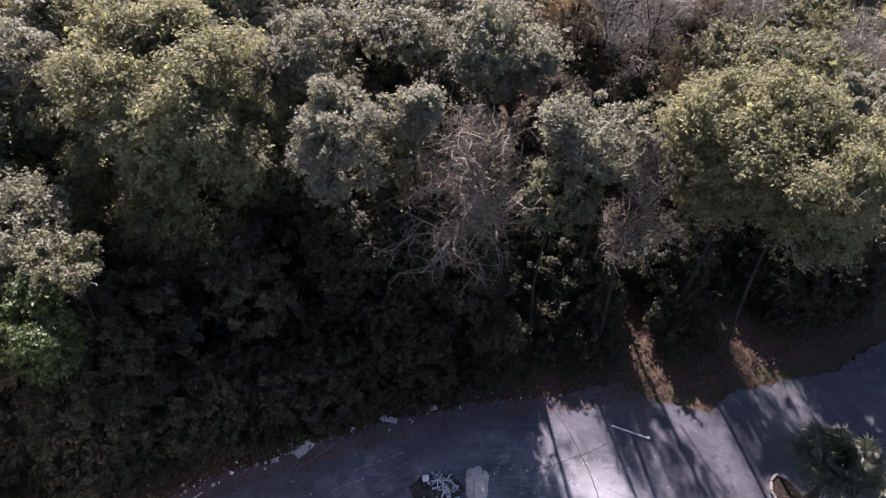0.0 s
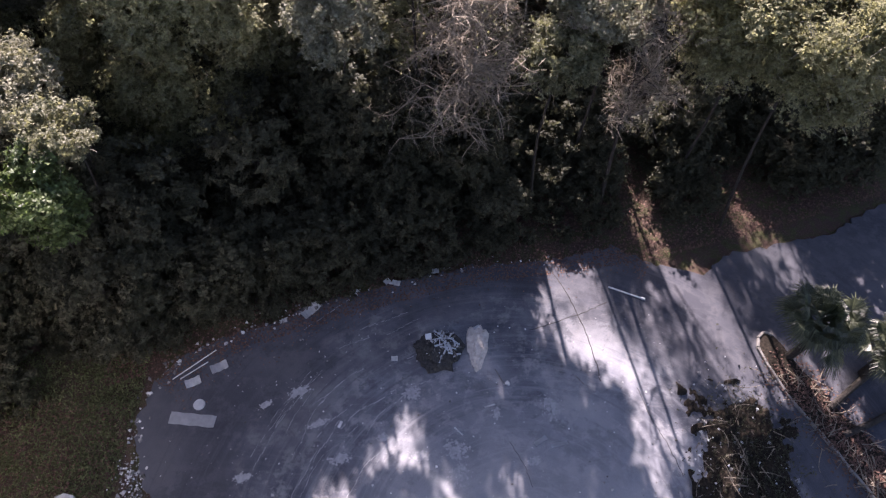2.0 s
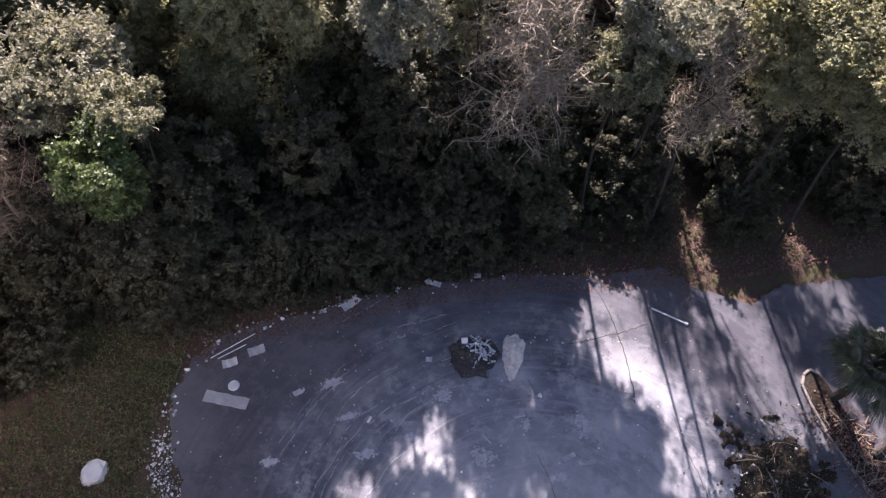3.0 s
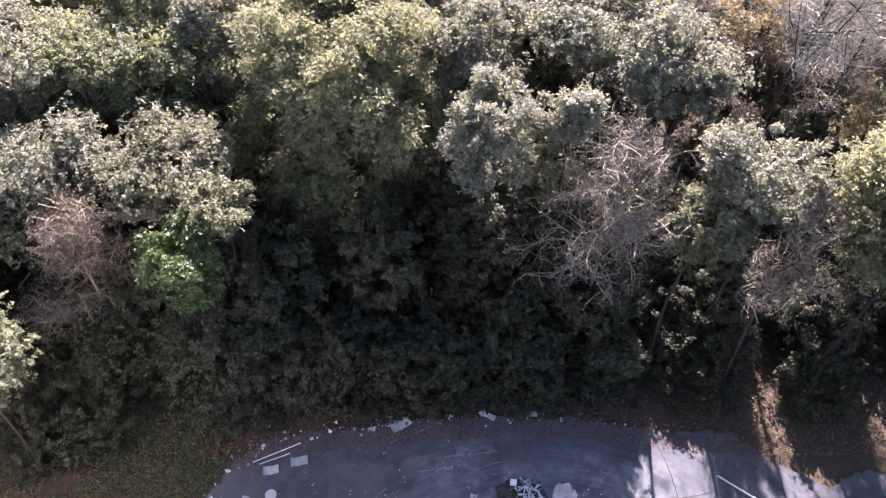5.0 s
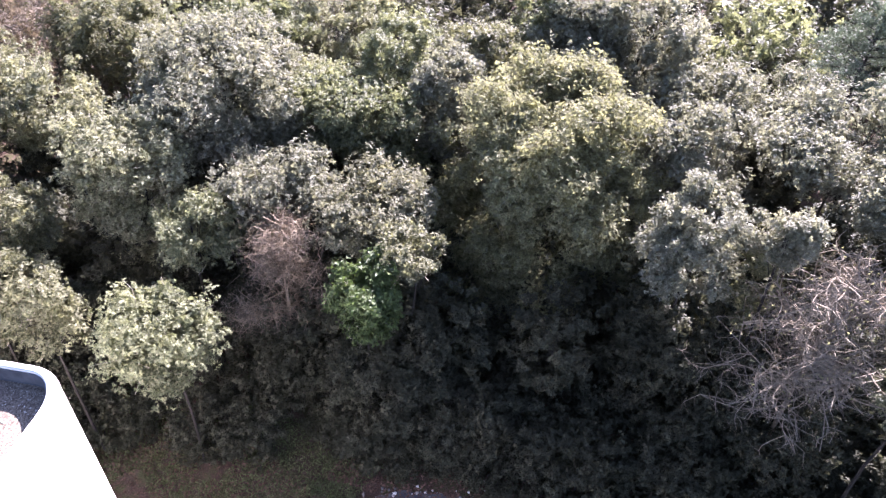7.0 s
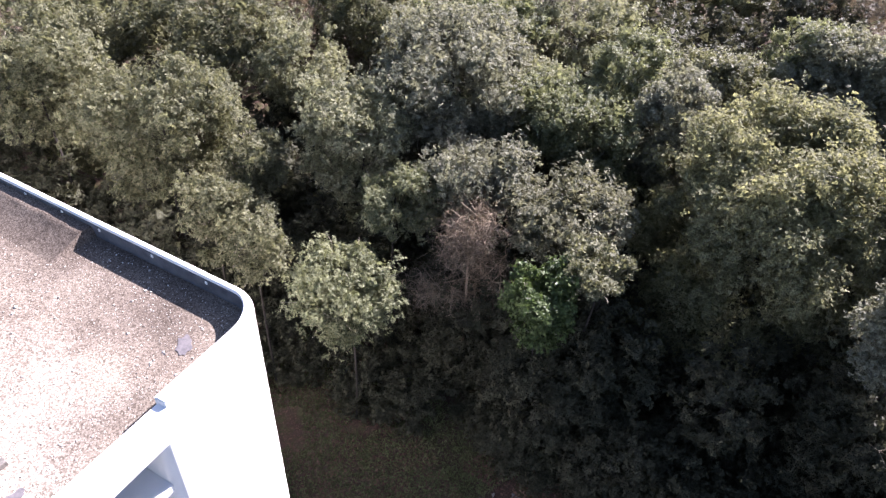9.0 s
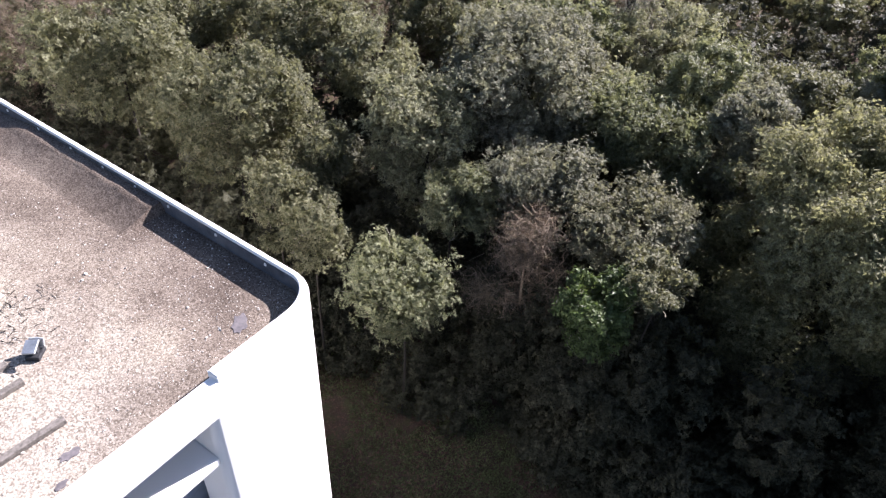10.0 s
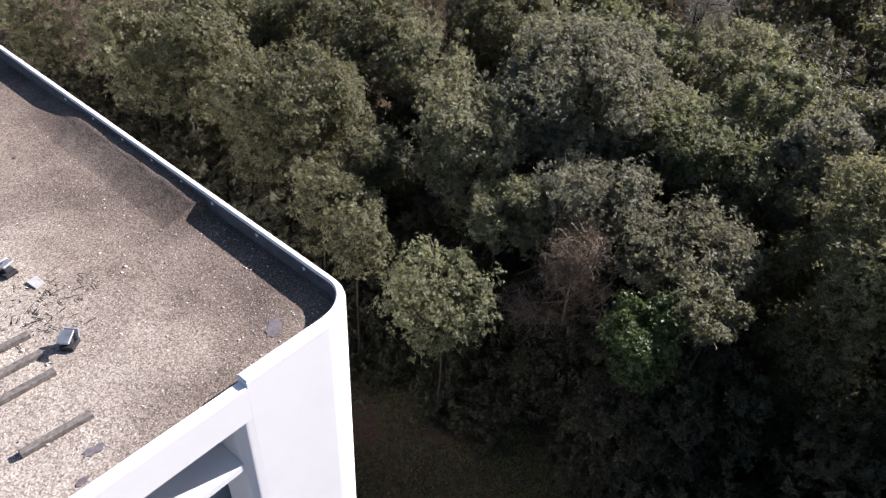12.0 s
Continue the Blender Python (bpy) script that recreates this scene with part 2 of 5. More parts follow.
GROUND, ASPHALT, GRAVEL = ground_material(), asphalt_material(), gravel_material()
WHITE = paint_material("white_wall_paint", (0.86, 0.86, 0.86))
# the recess's bluish shade, given to its back wall as colour
SHADED_BLUE = plain_material("shade_tinted_render", (0.20, 0.23, 0.28), (0.30, 0.33, 0.39), 2.0)
TIMBER = plain_material("weathered_timber", (0.09, 0.08, 0.072), (0.24, 0.215, 0.195), 11.0, 0.9)
METAL = plain_material("galvanised_metal", (0.42, 0.44, 0.47), (0.68, 0.70, 0.73), 9.0, 0.45, 0.7, 0.5)
BLACK = plain_material("black_rubber", (0.015, 0.015, 0.018), (0.05, 0.05, 0.055), 9.0, 0.6)
CONCRETE = plain_material("pale_concrete", (0.36, 0.35, 0.34), (0.60, 0.59, 0.57), 4.0, 0.9)
SCRAP_WHITE = plain_material("dirty_white_board", (0.50, 0.50, 0.50), (0.78, 0.78, 0.77), 3.0, 0.7)
SCRAP_GREY = plain_material("grey_board", (0.40, 0.41, 0.42), (0.56, 0.57, 0.58), 3.0, 0.7)
CHAR = plain_material("charred_debris", (0.012, 0.012, 0.013), (0.07, 0.065, 0.06), 14.0, 0.8)
SAND = plain_material("pale_sand", (0.38, 0.34, 0.30), (0.62, 0.57, 0.52), 7.0, 0.95, 0.0, 0.1)
SOIL = plain_material("dark_mulch", (0.010, 0.009, 0.007), (0.048, 0.037, 0.028), 13.0, 0.95, 0.0, 0.1)
KERB = plain_material("old_kerb", (0.12, 0.11, 0.10), (0.28, 0.26, 0.235), 7.0, 0.9)


# ---- small builders ----
def mesh_object(name, verts, faces, material, parent=None, label="", smooth=False):
    data = bpy.data.meshes.new(name)
    data.from_pydata([tuple(v) for v in verts], [], [tuple(f) for f in faces])
    data.materials.append(material)
    if smooth:
        data.polygons.foreach_set("use_smooth", [True] * len(data.polygons))
    data.update()
    ob = new(name, data)
    ob.parent = parent
    if label:
        tagged(ob, label)
    return ob


def leaves_object(name, verts, material, parent=None, label=""):
    """One mesh of loose three-cornered leaves; verts is an array n x 3 x 3."""
    n = len(verts)
    data = bpy.data.meshes.new(name)
    data.vertices.add(n * 3)
    data.vertices.foreach_set("co", np.asarray(verts, dtype=np.float32).ravel())
    data.loops.add(n * 3)
    data.loops.foreach_set("vertex_index", np.arange(n * 3, dtype=np.int32))
    data.polygons.add(n)
    data.polygons.foreach_set("loop_start", np.arange(0, n * 3, 3, dtype=np.int32))
    data.materials.append(material)
    data.update(calc_edges=True)
    ob = new(name, data)
    ob.parent = parent
    if label:
        tagged(ob, label)
    return ob


def part(name, bm, material, parent, label=""):
    data = bpy.data.meshes.new(name)
    bm.to_mesh(data)
    bm.free()
    data.materials.append(material)
    ob = new(name, data)
    ob.parent = parent
    if label:
        tagged(ob, label)
    return ob


def box_bm(size, at=(0, 0, 0), turn=(0, 0, 0), bevel=0.01, bm=None):
    bm = bm or bmesh.new()
    made = bmesh.ops.create_cube(bm, size=1.0, matrix=pose(*at, *turn) @ Matrix.Diagonal((*size, 1)))
    if bevel:
        edges = list({e for v in made["verts"] for e in v.link_edges})
        bmesh.ops.bevel(bm, geom=edges, offset=bevel, segments=2, affect="EDGES", profile=0.5)
    return bm


def tubes(paths, sides=5):
    """Verts and faces of tapered tubes; a path is a list of (point, radius)."""
    verts, faces = [], []
    ring = [(math.cos(2 * math.pi * k / sides), math.sin(2 * math.pi * k / sides)) for k in range(sides)]
    for path in paths:
        first = len(verts)
        pts = np.array([p for p, _ in path], dtype=float)
        for i, (p, r) in enumerate(path):
            way = pts[min(i + 1, len(pts) - 1)] - pts[max(i - 1, 0)]
            way = way / (np.linalg.norm(way) + 1e-9)
            side = np.cross(way, (0.31, 0.17, 0.93) if abs(way[2]) < 0.9 else (1, 0, 0))
            side /= np.linalg.norm(side) + 1e-9
            up = np.cross(way, side)
            for c, s in ring:
                verts.append(pts[i] + r * (c * side + s * up))
        for i in range(len(path) - 1):
            for k in range(sides):
                a, b = first + i * sides + k, first + i * sides + (k + 1) % sides
                faces.append((a, b, b + sides, a + sides))
        faces.append(tuple(first + (len(path) - 1) * sides + k for k in range(sides)))
    return verts, faces


def leaf_faces(rng, centres, outward, size, spread=0.5, slim=0.55):
    """Leaves at the centres, facing roughly outward."""
    n = len(centres)
    normal = outward + rng.normal(0, spread, (n, 3))
    normal /= np.linalg.norm(normal, axis=1, keepdims=True) + 1e-9
    along = np.cross(normal, rng.normal(0, 1, (n, 3)))
    along /= np.linalg.norm(along, axis=1, keepdims=True) + 1e-9
    across = np.cross(normal, along)
    length = size * rng.uniform(0.6, 1.35, (n, 1))
    wide = length * slim
    return np.stack([centres + along * length * 0.55, centres - along * length * 0.4 + across * wide * 0.5,
                     centres - along * length * 0.4 - across * wide * 0.5], axis=1)


def bent(rng, a, b, r0, r1, steps=4, sag=0.12):
    a, b = np.array(a, float), np.array(b, float)
    length = np.linalg.norm(b - a)
    off = rng.normal(0, sag * length, 3)
    return [(a + (b - a) * f + off * math.sin(math.pi * f) * 0.6, r0 + (r1 - r0) * f) for f in np.linspace(0, 1, steps + 1)]


# ---- trees ----
def broadleaf(seed, kind, height, base, radius, leaves, leaf=0.15, label="", lump=0.62, loose=1.0, twigs=0, even=False):
    """An evergreen tree at the origin: trunk with limbs, and a crown of leafy tufts on many lumps, with gaps."""
    rng = np.random.default_rng(seed)
    tree = new("tree")
    height -= 0.5 * lump
    tall = max(height - base, 1.4)
    # lumps on a domed shell, wider in its upper third, uneven all round
    count = int((10 + 2.3 * radius * tall / lump) * (1.5 if even else 1.25))
    centres, sizes = [], []
    swell = rng.uniform(0.94, 1.04, 7) if even else rng.uniform(0.80, 1.12, 7)
    for i in range(count):
        f = (i + rng.random()) / count
        up = 1 - f ** 1.15
        wide = math.sin(math.pi * min(1.0, 0.10 + 0.90 * (1 - up) ** 0.62)) ** 0.6 if up > 0.35 else 0.93 - 0.35 * (0.35 - up)
        a = i * 2.39996 + rng.normal(0, 0.4)
        r = radius * max(0.12, wide) * swell[int(a / 0.9) % 7] * rng.uniform(0.50, 0.95)
        centres.append((r * math.cos(a), r * math.sin(a), base + tall * (0.04 + 0.90 * up) + rng.normal(0, 0.15)))
        sizes.append(lump * rng.choice((0.4, 0.55, 0.75, 1.0, 1.3)) * rng.uniform(0.85, 1.1) * min(1.15, 0.70 + 0.13 * radius))
    centres, sizes = np.array(centres), np.array(sizes)
    per = 8
    tufts = max(40, leaves // per)
    weight = sizes ** 2
    pick = rng.choice(count, tufts, p=weight / weight.sum())
    way = rng.normal(0, 1, (tufts, 3))
    way[:, 2] = np.abs(way[:, 2]) * np.where(rng.random(tufts) < 0.78, 1, -1)
    way /= np.linalg.norm(way, axis=1, keepdims=True)
    far = sizes[pick][:, None] * rng.uniform(0.62, 1.06, (tufts, 1))
    far = np.where(rng.random((tufts, 1)) < 0.32, far * rng.uniform(1.0, 1.5, (tufts, 1)), far)
    at = centres[pick] + way * far * np.array([1, 1, 0.72])
    facing = way * 0.45 + np.array([0, 0, 0.75]) + rng.normal(0, 0.45, (tufts, 3))
    at = np.repeat(at, per, axis=0) + rng.normal(0, 0.42 * loose * leaf, (tufts * per, 3))
    outer = leaf_faces(rng, at, np.repeat(facing, per, axis=0), leaf, 0.40, 0.85)
    # larger, older leaves inside each lump keep the light out
    inside = max(60, leaves // 6)
    pick = rng.choice(count, inside, p=weight / weight.sum())
    way = rng.normal(0, 1, (inside, 3))
    way /= np.linalg.norm(way, axis=1, keepdims=True)
    at = centres[pick] + way * sizes[pick][:, None] * rng.uniform(0.15, 0.66, (inside, 1)) * np.array([1, 1, 0.75])
    inner = leaf_faces(rng, at, way, max(0.34, leaf * 2.3), 0.4, 0.95)
    leaves_object("crown", np.concatenate([outer, inner]), LEAF[kind], tree)
    lean = rng.normal(0, 0.25, 2)
    top = np.array([lean[0], lean[1], base + tall * 0.62])
    thick = 0.025 + 0.0042 * height
    paths = [bent(rng, (0, 0, -0.1), top, thick, thick * 0.5, 6, 0.03)]
    for c in centres[rng.permutation(count)[:min(count, 8 if height < 5 else 18)]]:
        f = rng.uniform(0.78, 1.0)
        paths.append(bent(rng, top * f, c, thick * 0.2, 0.008, 3, 0.10))
    wood, fine = tubes(paths, 4), ([], [])
    if twigs:
        pick = rng.choice(count, twigs)
        way = rng.normal(0, 1, (twigs, 3)) + np.array([0, 0, 0.25])
        way /= np.linalg.norm(way, axis=1, keepdims=True)
        ends = centres[pick] + way * sizes[pick][:, None] * rng.uniform(0.9, 1.3, (twigs, 1))
        starts = centres[pick] * np.array([0.9, 0.9, 1]) - np.array([0, 0, 0.35])
        fine = tubes([bent(rng, a, e, 0.013, 0.006, 3, 0.12) for a, e in zip(starts, ends)], 3)
    first = len(wood[0])
    trunk = mesh_object("trunk", wood[0] + fine[0], wood[1] + [tuple(first + k for k in f) for f in fine[1]], BARK, tree)
    trunk.data.materials.append(GREY_TWIG)
    trunk.data.polygons.foreach_set("material_index", [0] * len(wood[1]) + [1] * len(fine[1]))
    return tagged(tree, label or "evergreen broadleaf tree in the wood", "tree", "trees of the wood")


def twig_tree(seed, height, base, radius, twigs, material, label, leafy=None, leaves=0, droop=0.0, haze=0):
    """A leafless tree or a tangle of bare vines."""
    rng = np.random.default_rng(seed)
    tree = new("tree")
    thick = 0.03 + 0.012 * height
    crest = np.array([rng.normal(0, 0.3), rng.normal(0, 0.3), base + (height - base) * 0.85])
    trunk = [bent(rng, (0, 0, -0.1), crest, thick * 0.7, thick * 0.2, 6, 0.03)]
    ends = []
    for i in range(max(20, twigs // 11)):
        a, z = rng.uniform(0, 2 * math.pi), 1 - rng.random() ** 1.3 * 0.95
        r = radius * math.sqrt(max(0.08, 1 - (z * 0.95) ** 2)) * rng.uniform(0.45, 1.0)
        tip = np.array([r * math.cos(a), r * math.sin(a), base + (height - base) * z - droop * 0.5 * rng.random()])
        foot = crest * min(1.0, max(0.3, (tip[2] / crest[2]) * rng.uniform(0.7, 1.05)))
        limb = bent(rng, foot, tip, thick * 0.2, 0.014, 6, 0.18)
        trunk.append(limb)
        ends += [p for p, _ in limb[2:]]
    mesh_object("trunk", *tubes(trunk), material if droop > 0.5 else BARK, tree)
    fine, tips = [], []
    for i in range(twigs):
        a = ends[rng.integers(len(ends))]
        way = rng.normal(0, 1, 3)
        way[2] = way[2] * 0.6 + 0.25 - droop * rng.random()
        b = a + way / np.linalg.norm(way) * rng.uniform(0.35, 1.0) * (0.4 + radius * 0.22)
        twig = bent(rng, a, b, 0.019, 0.008, 4, 0.26)
        fine.append(twig)
        tips.append(b)
        for _ in range(4):
            p = twig[rng.integers(1, 5)][0]
            w = rng.normal(0, 1, 3)
            w[2] -= droop * 0.5
            fine.append(bent(rng, p, p + w / np.linalg.norm(w) * rng.uniform(0.2, 0.65), 0.008, 0.004, 2, 0.2))
    verts, faces = tubes(fine, 3)
    if haze:
        at = np.array(tips)[rng.integers(len(tips), size=haze)] + rng.normal(0, 0.28, (haze, 3))
        strokes = leaf_faces(rng, at, rng.normal(0, 1, (haze, 3)), 0.75, 0.5, 0.028).reshape(-1, 3)
        faces += [(len(verts) + 3 * k, len(verts) + 3 * k + 1, len(verts) + 3 * k + 2) for k in range(haze)]
        verts += list(strokes)
    mesh_object("crown", verts, faces, material, tree, "tangle of bare twigs")
    if leaves:
        tips = np.array(tips)
        at = tips[rng.integers(len(tips), size=leaves)] + rng.normal(0, 0.22, (leaves, 3))
        leaves_object("foliage", leaf_faces(rng, at, rng.normal(0, 1, (leaves, 3)), 0.13), LEAF[leafy], tree)
    return tagged(tree, label, "tree", "trees of the wood")


def pine(seed, height, base, radius):
    rng = np.random.default_rng(seed)
    tree = new("tree")
    paths = [bent(rng, (0, 0, -0.1), (0.2, 0.1, height - 0.2), 0.2, 0.04, 8, 0.01)]
    at, ways = [], []
    # the highest pines are sparse, so that they only mottle the sun on the lot
    limbs, tuft = (46, 120) if height < 15 else (22, 34)
    for i in range(limbs):
        z = base + (height - base) * (i / limbs) ** 0.9
        a, r = i * 2.4 + rng.normal(0, 0.3), radius * (1.05 - i / limbs) ** 0.7 * rng.uniform(0.6, 1.0)
        tip = np.array([r * math.cos(a), r * math.sin(a), z + rng.uniform(-0.1, 0.7)])
        limb = bent(rng, (0.05, 0.02, z - 0.2), tip, 0.05, 0.012, 5, 0.06)
        paths.append(limb)
        for p, _ in limb[2:]:
            n = tuft
            w = rng.normal(0, 1, (n, 3))
            at.append(p + w / np.linalg.norm(w, axis=1, keepdims=True) * rng.uniform(0.05, 0.42, (n, 1)))
            ways.append(w)
    leaves_object("crown", leaf_faces(rng, np.concatenate(at), np.concatenate(ways), 0.2, 1.0, 0.16), LEAF["pine"], tree)
    mesh_object("trunk", *tubes(paths), BARK, tree)
    return tagged(tree, "tall green pine behind the oaks, the highest ones added for shade", "tree", "trees of the wood")


# ---- ground and parking lot ----
def ragged(points, step, amount, seed):
    """A closed outline with its long sides split and pushed about."""
    rng = random.Random(seed)
    out = []
    for (x0, y0), (x1, y1) in zip(points, points[1:] + points[:1]):
        n = max(1, int(math.hypot(x1 - x0, y1 - y0) / step))
        for i in range(n):
            f = i / n
            out.append((x0 + (x1 - x0) * f + rng.uniform(-amount, amount), y0 + (y1 - y0) * f + rng.uniform(-amount, amount)))
    return out


def slab(name, outline, z0, z1, material, parent=None, label=""):
    """A flat piece with thickness, its top at z1."""
    n = len(outline)
    verts = [(x, y, z1) for x, y in outline] + [(x, y, z0) for x, y in outline]
    bm = bmesh.new()
    top = [bm.verts.new(v) for v in verts[:n]]
    low = [bm.verts.new(v) for v in verts[n:]]
    face = bm.faces.new(top)
    face.normal_update()
    if face.normal.z < 0:
        face.normal_flip()
    for i in range(n):
        bm.faces.new((top[i], low[i], low[(i + 1) % n], top[(i + 1) % n]))
    bmesh.ops.triangulate(bm, faces=[face])
    return part(name, bm, material, parent, label)


def ground_sheet():
    edges = [-2500, -600, -150] + [k * 2.0 for k in range(-35, 36)] + [150, 600, 2500]
    bm = bmesh.new()
    rows = []
    for y in edges:
        rows.append([bm.verts.new((x, y, 0.10 * (noise.noise(Vector((x * 0.21, y * 0.21, 3.0)))) - 0.09
                                  if abs(x) < 80 and abs(y) < 80 else -0.1)) for x in edges])
    for a, b in zip(rows, rows[1:]):
        for i in range(len(a) - 1):
            bm.faces.new((a[i], a[i + 1], b[i + 1], b[i]))
    return tagged(part("ground", bm, GROUND, None), "brown leaf litter and thin grass of the forest floor", "ground", kind="structure")


ground_sheet()
LOT = [(-8.3, 3.0), (-8.9, 5.56), (-9.78, 6.62), (-10.08, 7.58), (-10.28, 8.6), (-10.02, 9.93), (-9.24, 10.9), (-7.77, 11.87),
       (-5.96, 12.65), (-4.34, 13.56), (-1.75, 14.5), (1.4, 15.56), (4.66, 16.0), (7.3, 16.9), (8.87, 16.1), (10.9, 15.6),
       (12.0, 16.7), (14.3, 17.3), (16.8, 18.0), (19.0, 19.4), (26.0, 23.0), (45.0, 30.0), (45.0, -25.0), (-6.0, -25.0)]
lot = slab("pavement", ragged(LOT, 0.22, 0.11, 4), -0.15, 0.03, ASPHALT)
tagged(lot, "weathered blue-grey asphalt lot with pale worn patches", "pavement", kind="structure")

# ---- the white building ----
FLASHING = plain_material("dark_flashing", (0.06, 0.065, 0.08), (0.13, 0.135, 0.155), 3.0, 0.7)
# its own axes: u runs back along the shaded side, v along the sunlit front, from the sharp corner of both
BUILDING = Matrix(((-0.891, 0.454, 0, -11.32), (-0.454, -0.891, 0, 3.32), (0, 0, 1, 0), (0, 0, 0, 1)))
ROOF_Z, CAP_Z, LOW_Z = 12.0, 12.46, 12.28
ROUND, LENGTH, FRONT, PIER = 1.1, 34.0, 26.0, 3.2

building = new("building")
building.matrix_world = BUILDING
tagged(building, "white rendered building with a rounded corner and flat gravel roof", "building")


def outline_band(front, side, start_v, end_u, steps=12):
    """Points along the front, round the corner and along the shaded side, inset from the two faces."""
    pts = [(front, start_v)]
    for k in range(steps + 1):
        a = math.pi / 2 * k / steps
        pts.append((ROUND - (ROUND - front) * math.cos(a), ROUND - (ROUND - side) * math.sin(a)))
    pts.append((end_u, side))
    return pts


def band(name, outer, inner, z0, z1, start_v, end_u, material, label="", bevel=0.025):
    """A wall of even thickness that follows the corner."""
    a, b = outline_band(*outer, start_v, end_u), outline_band(*inner, start_v, end_u)
    bm = bmesh.new()
    grid = []
    for (x0, y0), (x1, y1) in zip(a, b):
        grid.append([bm.verts.new(p) for p in ((x0, y0, z0), (x0, y0, z1), (x1, y1, z1), (x1, y1, z0))])
    for p, q in zip(grid, grid[1:]):
        for k in range(4):
            bm.faces.new((p[k], p[(k + 1) % 4], q[(k + 1) % 4], q[k]))
    bm.faces.new(grid[0])
    bm.faces.new(grid[-1][::-1])
    bmesh.ops.recalc_face_normals(bm, faces=bm.faces)
    sharp = [e for e in bm.edges if abs(e.verts[0].co.z - e.verts[1].co.z) < 1e-6 and e.calc_face_angle(0) > 1.2]
    if bevel:
        bmesh.ops.bevel(bm, geom=sharp, offset=bevel, segments=2, affect="EDGES")
    return part(name, bm, material, building, label)


band("wall", (0.0, 0.0), (0.31, 0.14), -0.2, CAP_Z - 0.03, PIER, LENGTH, WHITE, "white rendered wall that turns a rounded corner", 0)
band("parapet_cap", (-0.003, -0.003), (0.32, 0.146), CAP_Z - 0.085, CAP_Z, PIER, LENGTH, WHITE, "white parapet coping")
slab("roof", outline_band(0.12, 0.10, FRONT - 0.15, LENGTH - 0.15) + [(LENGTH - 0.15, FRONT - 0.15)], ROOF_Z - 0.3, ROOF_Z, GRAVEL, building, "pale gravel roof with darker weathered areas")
flashing = band("flashing", (0.315, 0.145), (0.33, 0.16), ROOF_Z + 0.002, CAP_Z - 0.09, PIER - 0.01, LENGTH - 0.3, FLASHING, "dark flashing behind the parapet")
part("fascia", box_bm((0.25, FRONT - PIER - 0.001, LOW_Z - 11.36), (0.125, (FRONT + PIER + 0.001) / 2, (LOW_Z + 11.36) / 2), bevel=0.004), WHITE, building, "white fascia beam")
part("fascia_cap", box_bm((0.24, FRONT - PIER - 0.006, 0.05), (0.122, (FRONT + PIER) / 2, LOW_Z + 0.027), bevel=0.015), WHITE, building, "white coping strip")
pier = [(1.1, PIER + 0.001), (0.0, PIER + 0.001)] + [(0.24 - 0.237 * math.cos(k * math.pi / 16), PIER + 0.14 + 0.237 * math.sin(k * math.pi / 16)) for k in range(9)] + [(1.1, PIER + 0.377)]
slab("pier", pier, -0.2, 11.358, WHITE, building, "white pier with a rounded edge")
for z in (10.05, 6.9, 3.7):
    part("ledge", box_bm((1.4, FRONT - PIER - 0.4, 0.22), (0.78, (FRONT + PIER + 0.35) / 2, z - 0.11), bevel=0.02), WHITE, building, "white ledge across the recess")
part("back_wall", box_bm((0.25, FRONT - 0.4, 11.6), (1.6, FRONT / 2, 5.8), bevel=0), SHADED_BLUE, building, "back wall of the recess, its bluish shade put into the colour")
part("rear_wall", box_bm((0.25, FRONT, 12.2), (LENGTH, FRONT / 2, 6.1), bevel=0), WHITE, building)
part("side_wall", box_bm((LENGTH, 0.25, 12.2), (LENGTH / 2, FRONT, 6.1), bevel=0), WHITE, building)

for along in (1.93, 3.70, 5.55, 6.95, 8.40, 9.94, 11.6, 13.3):
    part("clip", box_bm((0.06, 0.03, 0.09), (along, 0.172, 12.30), (0, 0, 4), bevel=0.008), WHITE, flashing, "white clip on the flashing")


def gravel_bank(u0, u1):
    """A gravel bank added along the parapet to narrow its shadow, with an abrupt end."""
    bm = bmesh.new()
    nu, nv = 120, 22
    rows = []
    for i in range(nu + 1):
        u = u0 + (u1 - u0) * i / nu
        rise = min(1.0, (u - u0) / 0.12) * min(1.0, (u1 - u) / 2.6)
        row = []
        for j in range(nv + 1):
            v = 0.162 + 1.5 * j / nv
            lumpy = noise.noise(Vector((u * 0.9, v * 0.9, 5.0))) * 0.03 + noise.noise(Vector((u * 6.0, v * 6.0, 1.0))) * 0.012
            row.append(bm.verts.new((u, v, ROOF_Z - 0.02 + rise * max(0.0, (0.30 + lumpy) * (1 - max(0.0, j / nv - 0.2) / 0.8) ** 1.6))))
        rows.append(row)
    for a, b in zip(rows, rows[1:]):
        for j in range(nv):
            bm.faces.new((a[j], b[j], b[j + 1], a[j + 1]))
    part("gravel_bank", bm, GRAVEL, building, "gravel bank added to narrow the parapet's shadow")


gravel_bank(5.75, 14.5)

